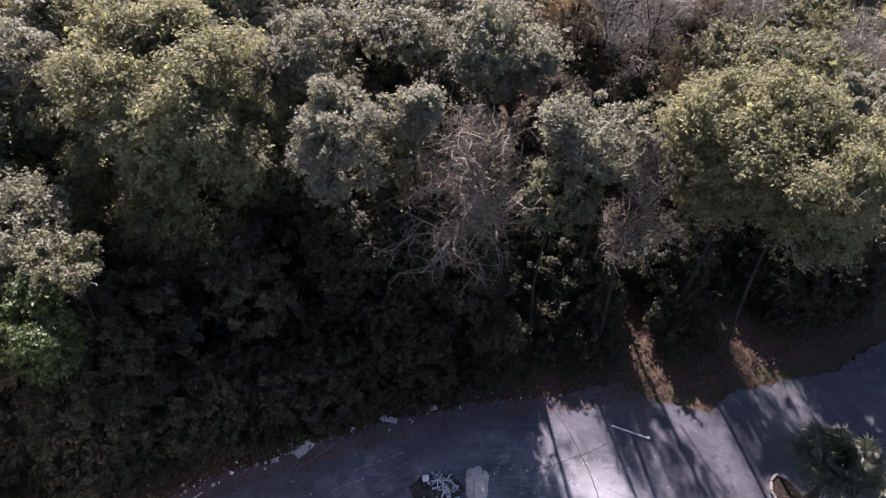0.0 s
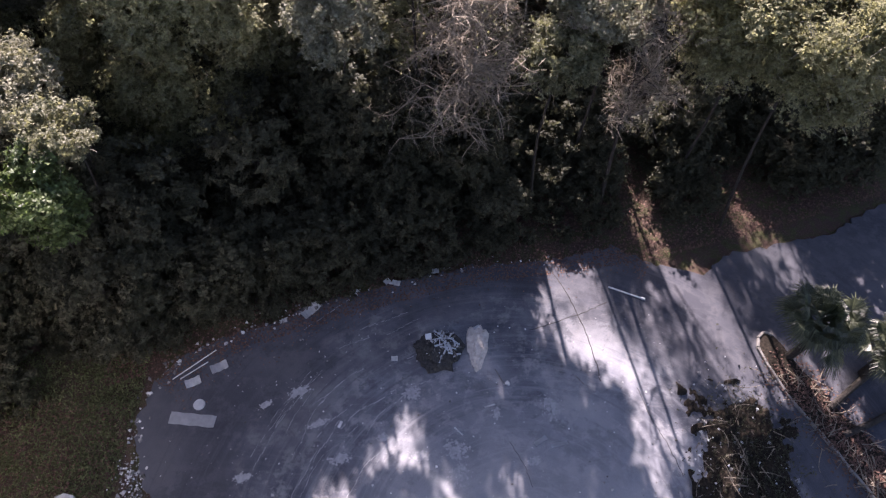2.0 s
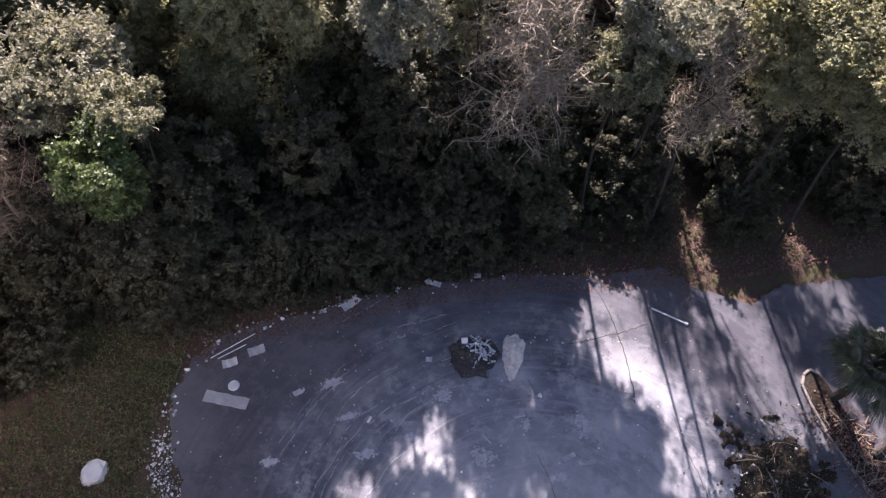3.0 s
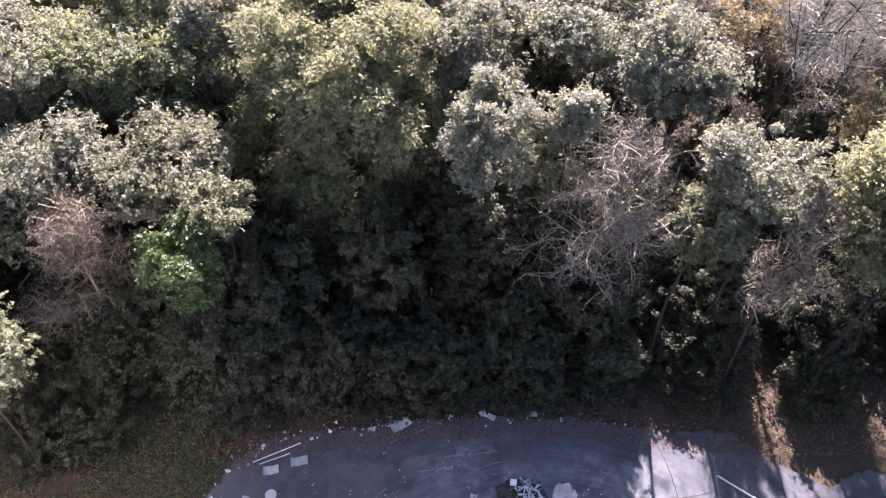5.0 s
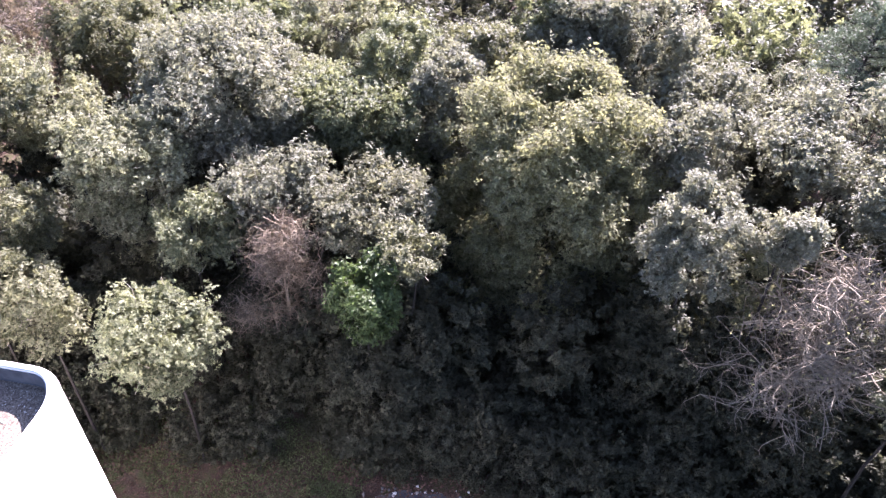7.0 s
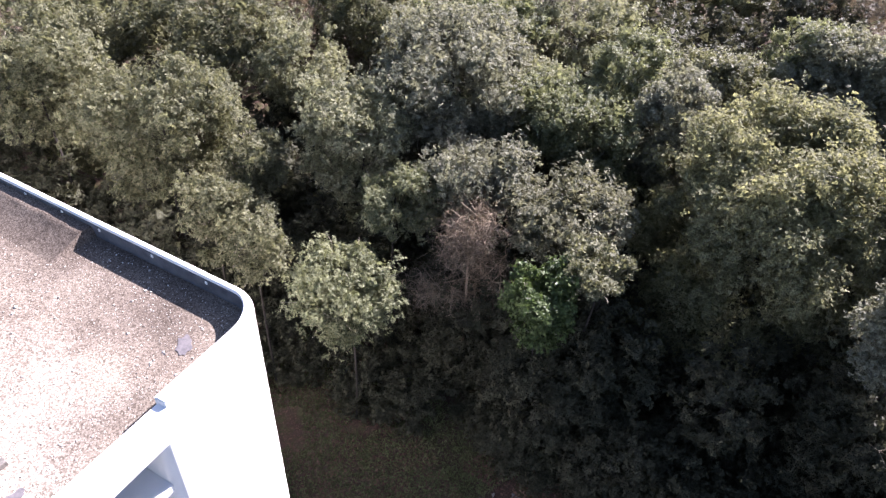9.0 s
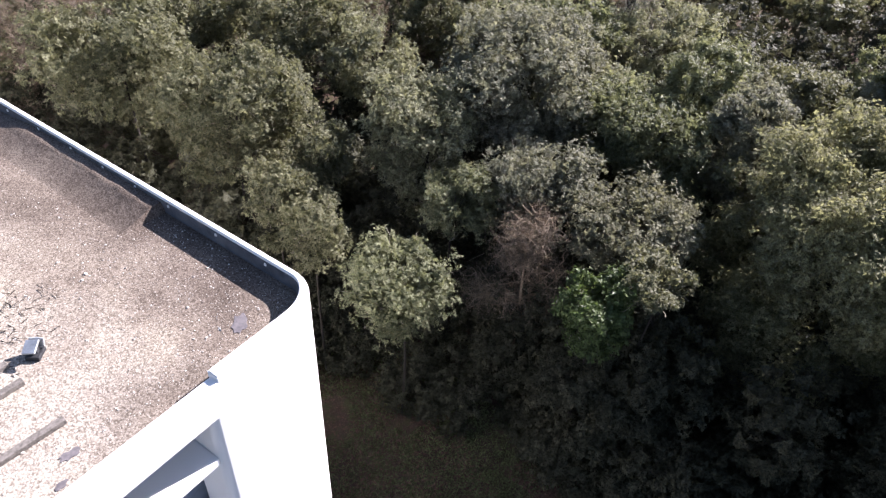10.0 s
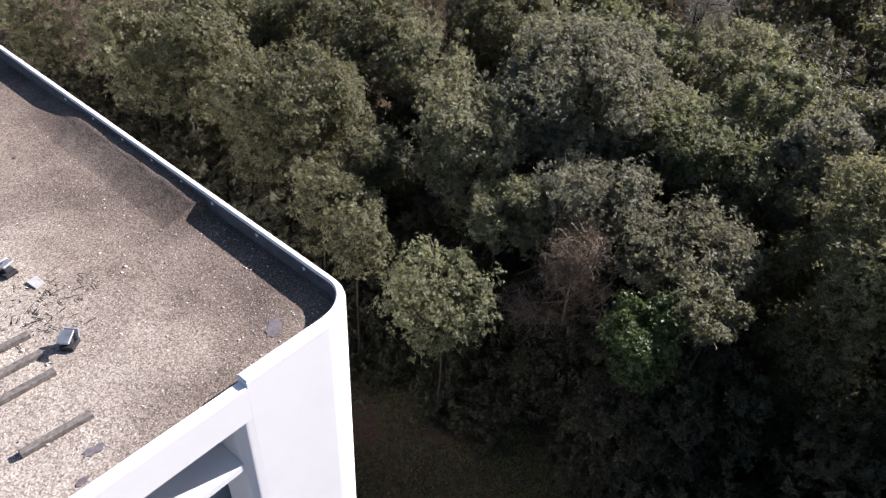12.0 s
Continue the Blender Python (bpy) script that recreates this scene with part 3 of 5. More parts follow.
# ---- the wood: kind, place, top of the crown, its underside, its radius ----
TREES = [
    ('gold', -10.5, 21.8, 12.7, 2.1, 4.3),
    ('silver', -3.7, 19.8, 11.4, 8.2, 1.75),
    ('bare', 1.0, 19.9, 10.9, 6.0, 3.8),
    ('silver', -13.2, 30.4, 11.3, 7.7, 2.4),
    ('silver', -7.0, 29.3, 11.0, 6.2, 3.1),
    ('silver', -0.9, 27.1, 12.1, 9.5, 3.2),
    ('silver', -11.0, 34.4, 9.7, 5.3, 2.5),
    ('silver', -4.2, 32.8, 10.5, 6.2, 2.6),
    ('pine', -2.4, 36.0, 13.0, 8.0, 4.0),
    # three high pines added, crowns out of view, to break up the lot's sunlight
    ('pine', 3.7, 38.5, 18.5, 12.6, 2.4),
    ('pine', -0.8, 39.2, 19.0, 12.6, 2.6),
    ('pine', 8.4, 38.2, 17.5, 12.6, 2.4),
    ('rust', 5.0, 31.2, 11.6, 9.2, 1.9),
    ('grey', 6.9, 28.4, 13.6, 12.6, 2.8),
    ('grey', 3.4, 37.9, 10.4, 6.0, 2.3),
    ('gold', 10.4, 20.6, 12.7, 7.6, 2.9),
    ('gold', 12.2, 18.3, 12.5, 8.0, 2.3),
    ('silver', 5.5, 20.5, 11.0, 8.8, 2.2),
    ('olive', 4.0, 18.8, 9.7, 7.4, 1.3),
    ('rust', 10.7, 28.0, 9.2, 6.9, 1.5),
    ('olive', 12.7, 29.0, 10.2, 8.0, 2.1),
    ('olive', 14.5, 26.3, 11.1, 8.4, 2.0),
    ('silver', 15.0, 22.5, 11.6, 9.5, 1.4),
    ('grey', 7.0, 19.0, 9.9, 8.3, 1.8),
    ('dusty', -14.0, 15.3, 9.8, 7.9, 2.1),
    ('olive', -11.0, 13.9, 9.2, 8.1, 1.0),
    ('bright', -11.6, 12.0, 9.5, 8.3, 1.2),
    ('vine', -15.4, 11.9, 9.3, 6.9, 2.3),
    ('silver', -17.5, 13.7, 10.1, 7.8, 1.8),
    ('green', -17.6, 19.5, 10.9, 6.8, 2.4),
    ('pale', -21.3, 18.6, 10.9, 7.7, 2.4),
    ('green', -21.1, 25.7, 10.8, 8.0, 2.2),
    ('pale', -25.3, 25.9, 11.3, 8.6, 2.8),
    ('silver', -17.5, 24.7, 11.0, 7.2, 1.7),
    ('olive', -18.5, 31.1, 9.4, 6.4, 1.9),
    ('round', -16.0, 7.3, 9.0, 6.0, 1.65),
    ('olive', -19.4, 5.3, 9.0, 6.8, 1.3),
    ('olive', -21.1, 4.6, 9.8, 6.1, 1.1),
    ('pale', -22.2, 10.8, 11.3, 7.5, 2.2),
    ('round', -18.5, 10.7, 9.6, 7.4, 1.6),
    ('silver', -22.6, 16.0, 12.4, 8.3, 3.6),
    ('olive', -26.3, 4.5, 11.6, 6.7, 2.6),
    ('olive', -31.8, 0.8, 12.3, 7.6, 3.7),
    ('olive', -40.6, -5.2, 10.0, 7.0, 2.0),
    ('green', -18.9, 18.5, 11.2, 7.8, 1.9),
    ('green', -18.9, 22.1, 12.3, 9.6, 1.7),
    ('pale', -31.3, 12.5, 10.3, 6.9, 2.2),
    ('green', -27.2, 21.4, 11.8, 9.8, 2.3),
    ('grey', -26.7, 25.1, 12.2, 9.6, 2.3),
    ('silver', -16.0, 22.0, 12.0, 9.0, 1.4),
    ('olive', -35.1, 10.6, 10.8, 6.6, 3.1),
    ('olive', -40.2, 5.7, 10.3, 7.0, 3.8),
    ('olive', -34.2, 18.1, 10.8, 7.8, 3.2),
    ('silver', -14.1, 31.1, 12.5, 9.4, 2.5),
    ('silver', -11.0, 31.2, 13.2, 9.5, 2.4),
    ('olive', -18.6, 27.4, 10.5, 7.9, 1.4),
    ('silver', -6.6, 25.2, 11.6, 6.5, 1.8),
    ('grey', 9.5, 32.0, 11.2, 6.0, 2.4),
    ('brown', 3.4, 33.5, 9.2, 5.0, 2.0),
    ('grey', 0.6, 37.5, 10.4, 6.0, 2.4),
    ('brown', 7.2, 36.0, 9.8, 5.0, 2.3),
    ('brown', 12.2, 35.5, 9.8, 5.0, 2.4),
    ('grey', 13.6, 31.0, 11.4, 6.5, 2.2),
    ('olive', 17.0, 33.0, 10.5, 6.0, 2.4),
    ('grey', 17.5, 28.5, 11.0, 6.5, 2.0),
    ('brown', 20.5, 29.5, 9.6, 5.0, 2.4),
    ('grey', 5.2, 41.0, 10.4, 5.5, 2.8),
    ('brown', 11.0, 41.5, 10.0, 5.0, 2.8),
    ('olive', 20.0, 37.0, 11.0, 6.0, 2.8),
    ('olive', 21.0, 24.5, 10.0, 5.5, 2.2),
    ('silver', 2.2, 25.2, 11.2, 9.2, 2.4),
    ('grey', 5.4, 26.0, 6.6, 4.6, 2.0),
    ('brown', 4.9, 28.4, 7.6, 5.4, 1.8),
    ('olive', -23.4, 7.0, 9.9, 7.4, 1.3),
    ('green', -15.9, 30.8, 12.6, 10.0, 1.7),
    ('gold', -7.3, 22.6, 9.9, 6.0, 1.25),
    ('silver', -1.1, 20.6, 11.4, 9.8, 0.7),
    ('olive', -16.9, 26.4, 11.3, 8.6, 1.1),
]
LABELS = {
    "gold": "large yellow-green evergreen oak with a feathery sunlit crown",
    "silver": "grey-green oak with glossy leaves shining against the light",
    "olive": "dense olive-green oak in the wood",
    "pale": "pale olive evergreen with fine sunlit leaves",
    "green": "mid-green broadleaf tree in the wood",
    "bright": "fresh bright green bush at the wood's edge",
    "round": "light olive evergreen with a rounded crown near the building",
    "dusty": "grey-green bush with fine dusty leaves",
    "brown": "brownish vine-covered bush with dry leaves",
    "rust": "thin tree with rust-orange autumn leaves",
}
for i, (kind, x, y, top, low, radius) in enumerate(TREES):
    if kind == "bare":
        tree = twig_tree(50 + i, top, low - 1.0, radius, 760, TWIG, "grey-brown tangle of bare vines over a dead tree", "gold", 500, 0.9, 250)
        under = broadleaf(150 + i, "shade", 4.8, 0.4, 2.1, 6000, 0.17, "evergreen growth under a vine-hung tree, leaves coloured dark for shade", 0.75)
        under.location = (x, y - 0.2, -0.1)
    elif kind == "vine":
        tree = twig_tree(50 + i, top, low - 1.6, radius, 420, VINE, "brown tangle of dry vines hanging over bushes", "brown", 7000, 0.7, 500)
        under = broadleaf(150 + i, "shade", 7.0, 0.6, 1.9, 7000, 0.17, "bush under hanging vines, leaves coloured dark for shade", 0.7)
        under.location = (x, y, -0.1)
    elif kind == "grey":
        tree = twig_tree(50 + i, top, low - 2.0, radius, 240, GREY_TWIG if y > 20 else TWIG, "leafless pale grey tree with fine bare twigs", "brown", 500 if y < 29 else 1900, 0.0, 500 if y < 20 else 1400 if y < 29 else 1800)
    elif kind == "pine":
        tree = pine(50 + i, top, low, radius)
    else:
        near = math.hypot(x, y) < 23
        if kind in ("bright", "pale", "brown"):
            low = max(0.9, low - (0.7 if (x, y) == (-21.3, 18.6) else 2.0))
        elif kind in ("round", "dusty") or (x, y) in ((-17.5, 13.7), (-18.9, 18.5), (-3.7, 19.8), (-22.6, 16.0), (-0.9, 27.1), (-1.1, 20.6)) or y < 8 and x < -12:
            low -= 0.3
        elif kind == "olive" and x < -24:
            low -= 0.8
        elif x > 9 and y < 22:
            low = low - 0.2
        elif x < 2 and radius > 1.0:
            low = max(0.9, low - 2.5)
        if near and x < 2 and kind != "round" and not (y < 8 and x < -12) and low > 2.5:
            under = broadleaf(150 + i, "shade", min(low + 1.2, 6.2), 0.3, max(1.3, radius), int(1000 * low), 0.18, "evergreen growth under taller trees, leaves coloured dark for shade", 0.75)
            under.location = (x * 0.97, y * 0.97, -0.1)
        count = int(min(80000, (900 + 1600 * radius * (top - low)) * (0.95 if math.hypot(x, y) < 29 else 0.66)))
        if kind in ("gold", "silver"):
            count = int(count * 1.25)
        if kind == "rust":
            count = int(count * 0.35)
        fine = {"gold": 0.125, "round": 0.135, "bright": 0.16, "silver": 0.135}.get(kind, 0.14) * max(1.0, (radius / 2.6) ** 0.4)
        tree = broadleaf(50 + i, kind, top, low, radius, count, fine, LABELS[kind], 0.82 if kind == "round" and y < 8 else 0.62 if radius < 1.8 or 3 < x < 9 else 0.92, 1.7 if kind == "gold" else 1.2,
                         {"gold": 420, "silver": 130, "pale": 130, "brown": 300}.get(kind, 60), kind == "round" and y < 8)
    tree.location = (x, y, -0.1)

# understory and trees farther back, from a few shared shapes
rng = random.Random(11)
SHRUB = "shaded evergreen shrub under the trees"
# most of these wear the shade-darkened leaves, to keep gaps in the wood dark
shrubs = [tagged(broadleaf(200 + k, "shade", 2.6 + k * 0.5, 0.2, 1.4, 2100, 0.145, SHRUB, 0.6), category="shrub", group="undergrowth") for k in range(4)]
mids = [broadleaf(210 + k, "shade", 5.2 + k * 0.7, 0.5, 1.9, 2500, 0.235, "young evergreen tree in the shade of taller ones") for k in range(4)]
backs = [broadleaf(220 + k, ("shade", "olive", "shade", "shade")[k], 7.6 + 0.5 * k, 2.0, 2.9, 4200, 0.235, LABELS["olive"] if k == 1 else "evergreen tree deep in the wood, leaves coloured dark for shade", 1.0) for k in range(4)]


def edge_y(x):
    """Where the wood begins, along x."""
    line = [(-40, 3), (-28, 5.5), (-21, 8.2), (-16, 9.6), (-10.5, 11.6), (-5.9, 13.4), (-1.7, 15.1), (1.4, 16.2), (7.4, 17.4), (11, 18.5), (19, 21.5), (40, 31)]
    for (x0, y0), (x1, y1) in zip(line, line[1:]):
        if x0 <= x <= x1:
            return y0 + (y1 - y0) * (x - x0) / (x1 - x0)
    return 20.0


def place(group, spots):
    for k, (x, y, *size) in enumerate(spots):
        m = pose(x, y, -0.1, 0, 0, rng.uniform(0, 360)) @ Matrix.Scale(size[0] if size else 1.0, 4)
        if k < len(group):
            group[k].matrix_basis = m
        else:
            copy_thing(group[k % len(group)], m)


def clear_way(x, y, tall):
    """The thin places through which the sun reaches the lot."""
    side = x + 0.194 * (y - 14)
    return 3.6 < side < 17.4 and tall > (y - (20.6 if 8.9 < side < 10.5 else 14.8 if side < 12.5 else 18.5)) / 1.72


def in_glade(x, y):
    """A dark opening in the wood, with low growth alone."""
    return math.hypot(x + 27.5, y - 39.5) < 8.0


spots = []
while len(spots) < 78:
    x = rng.uniform(-31, 20)
    y = edge_y(x) + 0.7 + rng.random() ** 1.6 * 9.0
    if not clear_way(x, y, 4.3) and not (8.4 < x + 0.194 * (y - 14) < 11.0 and y < 28) and all((x - a) ** 2 + (y - b) ** 2 > 1.2 for a, b in spots):
        spots.append((x, y))
low = []
for k in range(1200):
    x, y = rng.uniform(2.0, 19.0), rng.uniform(16.6, 26.0)
    size = min(1.2, (y - 15.3) / 1.72 / 3.8)
    side = x + 0.194 * (y - 14)
    if 13.0 < side < 16.6:
        size = min(size, (y - 19.4) * 0.58 / 4.2)
    elif 8.3 < side < 11.2:
        size = min(size, (y - 20.2) * 0.58 / 4.2)
    if y > edge_y(x) + 0.2 and size > 0.2 and all((x - a) ** 2 + (y - b) ** 2 > 0.75 for a, b, _ in low) and len(low) < 120:
        low.append((x, y, size))
for shrub in shrubs:
    shrub.name = "shrub"
low += [(10.2, 23.2, 0.8), (11.0, 22.2, 0.8), (12.0, 24.6, 0.85), (13.2, 25.2, 1.1), (14.4, 25.8, 1.2),
        (11.4, 26.2, 0.9), (16.3, 24.2, 1.0), (17.6, 23.0, 0.9), (10.6, 20.6, 0.6), (5.6, 22.4, 1.0)]
low += [(-15.7, 8.0, 0.7), (-17.2, 8.6, 0.8), (-18.6, 6.4, 0.6), (-20.2, 5.9, 0.8), (-14.6, 8.9, 0.8), (-19.2, 7.9, 0.7), (-16.4, 7.6, 0.8), (-19.7, 5.4, 1.1), (-21.2, 4.9, 1.1), (-22.6, 5.6, 1.2), (-24.0, 4.6, 1.2)]
# a dense fringe right at the lot's edge
step = -13.5
while step < 3.6:
    low.append((step, edge_y(step) + rng.uniform(-0.25, 0.5), rng.uniform(0.34, 0.6)))
    if step < -0.6:
        low.append((step + rng.uniform(-0.4, 0.4), edge_y(step) + rng.uniform(1.1, 2.2), rng.uniform(0.7, 1.0)))
    step += 0.72
place(shrubs, spots)
for k, (x, y, size) in enumerate(low):
    copy_thing(shrubs[2 * (k % 2)], pose(x, y, -0.1, 0, 0, rng.uniform(0, 360)) @ Matrix.Scale(size, 4))
spots = [(4.4, 26.6), (10.0, 32.5), (12.9, 29.6), (15.2, 28.9), (17.6, 25.0), (16.9, 22.3), (9.4, 30.2),
         (-23.5, 3.6), (-25.8, 1.9), (-28.2, 2.4), (-30.5, -0.3), (-33.5, -1.3), (-36.4, -3.0), (-22.4, 6.6), (-24.8, 6.2), (-39.5, -4.5)]
for k in range(900):
    x = rng.uniform(-34, 24)
    y = edge_y(x) + 2.0 + rng.random() * 20.0
    if not clear_way(x, y, 7.4) and not (-20 < x < -16 and 8 < y < 16) and not (-2.0 < x < 2.5 and y < 21.5) and all((x - a) ** 2 + (y - b) ** 2 > 8.0 for a, b in spots) and len(spots) < 74:
        spots.append((x, y))
spots += [(-25, 35), (-28, 37.5), (-24.5, 39.5), (-31, 36), (-27, 42), (-32, 40.5), (-22, 33.5)]
place(mids, spots)
spots = [(-29.0, 6.6), (-34.5, 3.2), (-39.0, 0.5), (-43.5, -3.0), (-38.0, 5.5), (-44.0, 2.0)]
for k in range(3000):
    x, y = rng.uniform(-58, 34), rng.uniform(-4, 62)
    if math.hypot(x, y) < 23 or y < edge_y(x) + 6 or clear_way(x, y, 11.0) or x > 1 and y > 25 and math.hypot(x, y) < 43 or any((x - a) ** 2 + (y - b) ** 2 < 14 for a, b in spots):
        continue
    if any((x - a) ** 2 + (y - b) ** 2 < (r + 0.9) ** 2 for _, a, b, _, _, r in TREES) or len(spots) > 66:
        continue
    if not in_glade(x, y):
        spots.append((x, y))
place(backs, spots)

# the far part of the wood, up to where the view ends
def far_wood(shapes, spots):
    """One sheet of tree tops that nobody could count."""
    verts, faces, slots, mats = [], [], [], []
    for k, (x, y) in enumerate(spots):
        turn = rng.uniform(0, 2 * math.pi)
        c, s, size = math.cos(turn), math.sin(turn), rng.uniform(0.85, 1.12)
        for ob in shapes[k % len(shapes)].children:
            if ob.data.materials[0] not in mats:
                mats.append(ob.data.materials[0])
            co = np.empty(len(ob.data.vertices) * 3)
            ob.data.vertices.foreach_get("co", co)
            co = co.reshape(-1, 3) * size
            first = len(verts)
            verts += list(zip(co[:, 0] * c - co[:, 1] * s + x, co[:, 0] * s + co[:, 1] * c + y, co[:, 2] - 0.1))
            new_faces = [tuple(first + v for v in p.vertices) for p in ob.data.polygons]
            faces += new_faces
            slots += [mats.index(ob.data.materials[0])] * len(new_faces)
    for shape in shapes:
        for ob in list(shape.children) + [shape]:
            bpy.data.objects.remove(ob)
    wood = mesh_object("far_woods", verts, faces, mats[0])
    for m in mats[1:]:
        wood.data.materials.append(m)
    wood.data.polygons.foreach_set("material_index", slots)
    tagged(wood, "mixed olive, dark green and brownish woods far behind the lot", "woods", kind="stuff")


fars = [broadleaf(240 + k, ("olive", "brown", "shade", "green", "brown")[k], 9.6 + 0.5 * k, 2.0, 3.4, 2900, 0.27, "", 1.1) for k in range(5)]
spots = []
for k in range(4000):
    far, turn = rng.uniform(38, 76), radians(rng.uniform(-40, 100))
    x, y = -far * math.sin(turn), far * math.cos(turn)
    if len(spots) < 64 and not in_glade(x, y) and all((x - a) ** 2 + (y - b) ** 2 > 20 for a, b in spots) and not any((x - a) ** 2 + (y - b) ** 2 < (r + 1.5) ** 2 for _, a, b, _, _, r in TREES):
        spots.append((x, y))
far_wood(fars, spots)

# ---- things on the roof ----
def sleeper(x0, y0, x1, y1):
    length = math.hypot(x1 - x0, y1 - y0)
    ob = part("timber_sleeper", box_bm((length, 0.15, 0.12), bevel=0.012), TIMBER, None)
    ob.matrix_world = pose((x0 + x1) / 2, (y0 + y1) / 2, ROOF_Z + 0.062, 0, 0, math.degrees(math.atan2(y1 - y0, x1 - x0)))
    tagged(ob, "weathered grey timber sleeper lying on the gravel roof", "timber", "sleepers on the roof")


for ends in ((-10.44, -2.36, -9.91, -3.56), (-11.77, -3.02, -11.02, -4.56), (-12.37, -3.29, -11.65, -4.72), (-13.0, -3.53, -12.3, -4.98)):
    sleeper(*ends)


def roof_fitting(x, y, turn, tilt):
    """A small metal-capped fitting on a black foot, knocked askew."""
    thing = new("roof_vent")
    part("foot", box_bm((0.34, 0.30, 0.10), (0, 0, 0.05), bevel=0.02), BLACK, thing, "black rubber foot")
    part("neck", box_bm((0.16, 0.16, 0.22), (-0.02, 0, 0.18), (0, tilt * 0.5, 0), bevel=0.02), BLACK, thing)
    part("cap", box_bm((0.32, 0.28, 0.05), (0.05, 0.0, 0.31), (6, tilt, 0), bevel=0.012), METAL, thing, "pale metal cap")
    part("bracket", box_bm((0.05, 0.30, 0.20), (-0.16, 0.02, 0.24), (0, -tilt, 0), bevel=0.008), METAL, thing)
    thing.matrix_world = pose(x, y, ROOF_Z, 0, 0, turn)
    tagged(thing, "small roof vent with a pale metal cap, knocked askew", "roof vent", "roof vents")


roof_fitting(-12.45, -2.76, -25, 18)
roof_fitting(-15.25, -4.08, 40, -24)
rng = random.Random(5)


def blob(name, x, y, z, rx, ry, turn, thick, material, label, category, seed, uneven=0.25, kind=""):
    """A thin flat piece with an uneven outline."""
    r = random.Random(seed)
    n = 18
    pts = []
    for k in range(n):
        a = 2 * math.pi * k / n
        f = 1 + r.uniform(-uneven, uneven)
        px, py = rx * f * math.cos(a), ry * f * math.sin(a)
        c, s = math.cos(radians(turn)), math.sin(radians(turn))
        pts.append((x + px * c - py * s, y + px * s + py * c))
    ob = slab(name, pts, z, z + thick, material)
    return tagged(ob, label, category, kind=kind)


TAR = plain_material("tar_patch", (0.10, 0.09, 0.10), (0.20, 0.18, 0.185), 7.0, 0.7)
blob("tar_patch", -9.62, -2.36, ROOF_Z - 0.01, 0.10, 0.20, 20, 0.022, TAR, "dark tar patch on the gravel roof", "patch", 1)
blob("tar_patch", -9.02, -2.55, ROOF_Z - 0.01, 0.07, 0.12, 30, 0.022, TAR, "small dark tar patch on the gravel roof", "patch", 2)
blob("tar_patch", -11.62, 1.3, ROOF_Z - 0.01, 0.16, 0.30, 70, 0.022, TAR, "dark tar patch beside the parapet", "patch", 3)
tile = part("roof_tile", box_bm((0.36, 0.24, 0.04), bevel=0.01), CONCRETE, None)
tile.matrix_world = pose(-14.7, -3.48, ROOF_Z + 0.03, 4, 3, 35)
tagged(tile, "loose grey paver lying on the gravel roof", "paver")
twigs = []
tw = np.random.default_rng(8)
for k in range(70):
    a = np.array([tw.normal(-13.6, 0.6), tw.normal(-3.3, 0.45), ROOF_Z + 0.02])
    w = tw.normal(0, 1, 3) * np.array([1, 1, 0.05])
    twigs.append(bent(tw, a, a + w / np.linalg.norm(w) * tw.uniform(0.06, 0.35), 0.010, 0.004, 2, 0.15))
tagged(mesh_object("twig_litter", *tubes(twigs, 4), BARK), "dry twigs scattered on the gravel", "twigs", kind="stuff")


def stones(name, count, where, size, material, label, seed):
    """Loose small stones as one mesh."""
    r = np.random.default_rng(seed)
    verts, faces = [], []
    base = np.array([(1, 0, 0), (-0.5, 0.87, 0), (-0.5, -0.87, 0), (0.6, 0.5, 0.75), (-0.7, 0.2, 0.65), (0.1, -0.7, 0.8)])
    tris = [(0, 1, 3), (1, 4, 3), (1, 2, 4), (2, 5, 4), (2, 0, 5), (0, 3, 5), (3, 4, 5)]
    for _ in range(count):
        x, y, z = where(r)
        a, s = r.uniform(0, 6.28), size * r.lognormal(0, 0.45)
        c, n = math.cos(a), math.sin(a)
        v = base * r.uniform(0.6, 1.2, (6, 1)) * s
        first = len(verts)
        verts += [(x + p[0] * c - p[1] * n, y + p[0] * n + p[1] * c, z + p[2]) for p in v]
        faces += [tuple(first + i for i in t) for t in tris]
    return tagged(mesh_object(name, verts, faces, material), label, "stones", kind="stuff")


def island_random(name, stops):
    m = Nodes(name)
    geo = m.add("ShaderNodeNewGeometry")
    return m.done(m.surface(m.ramp(geo.outputs["Random Per Island"], stops), 0.9, specular=0.2))


PEBBLE = island_random("loose_pebbles", [(0.0, (0.20, 0.17, 0.15)), (0.35, (0.40, 0.355, 0.32)), (0.75, (0.56, 0.515, 0.47)), (1.0, (0.76, 0.725, 0.68))])


def on_roof(r):
    u, v = 0.22 + abs(r.normal(0, 7.0)), 0.3 + r.uniform(0, 9.5)
    p = BUILDING @ Vector((min(u, 24), v, 0))
    return p.x, p.y, ROOF_Z - 0.005


stones("gravel", 16000, on_roof, 0.011, PEBBLE, "loose pale and brown gravel stones on the roof", 21)

# ---- things on the lot ----
LOT_Z = 0.03


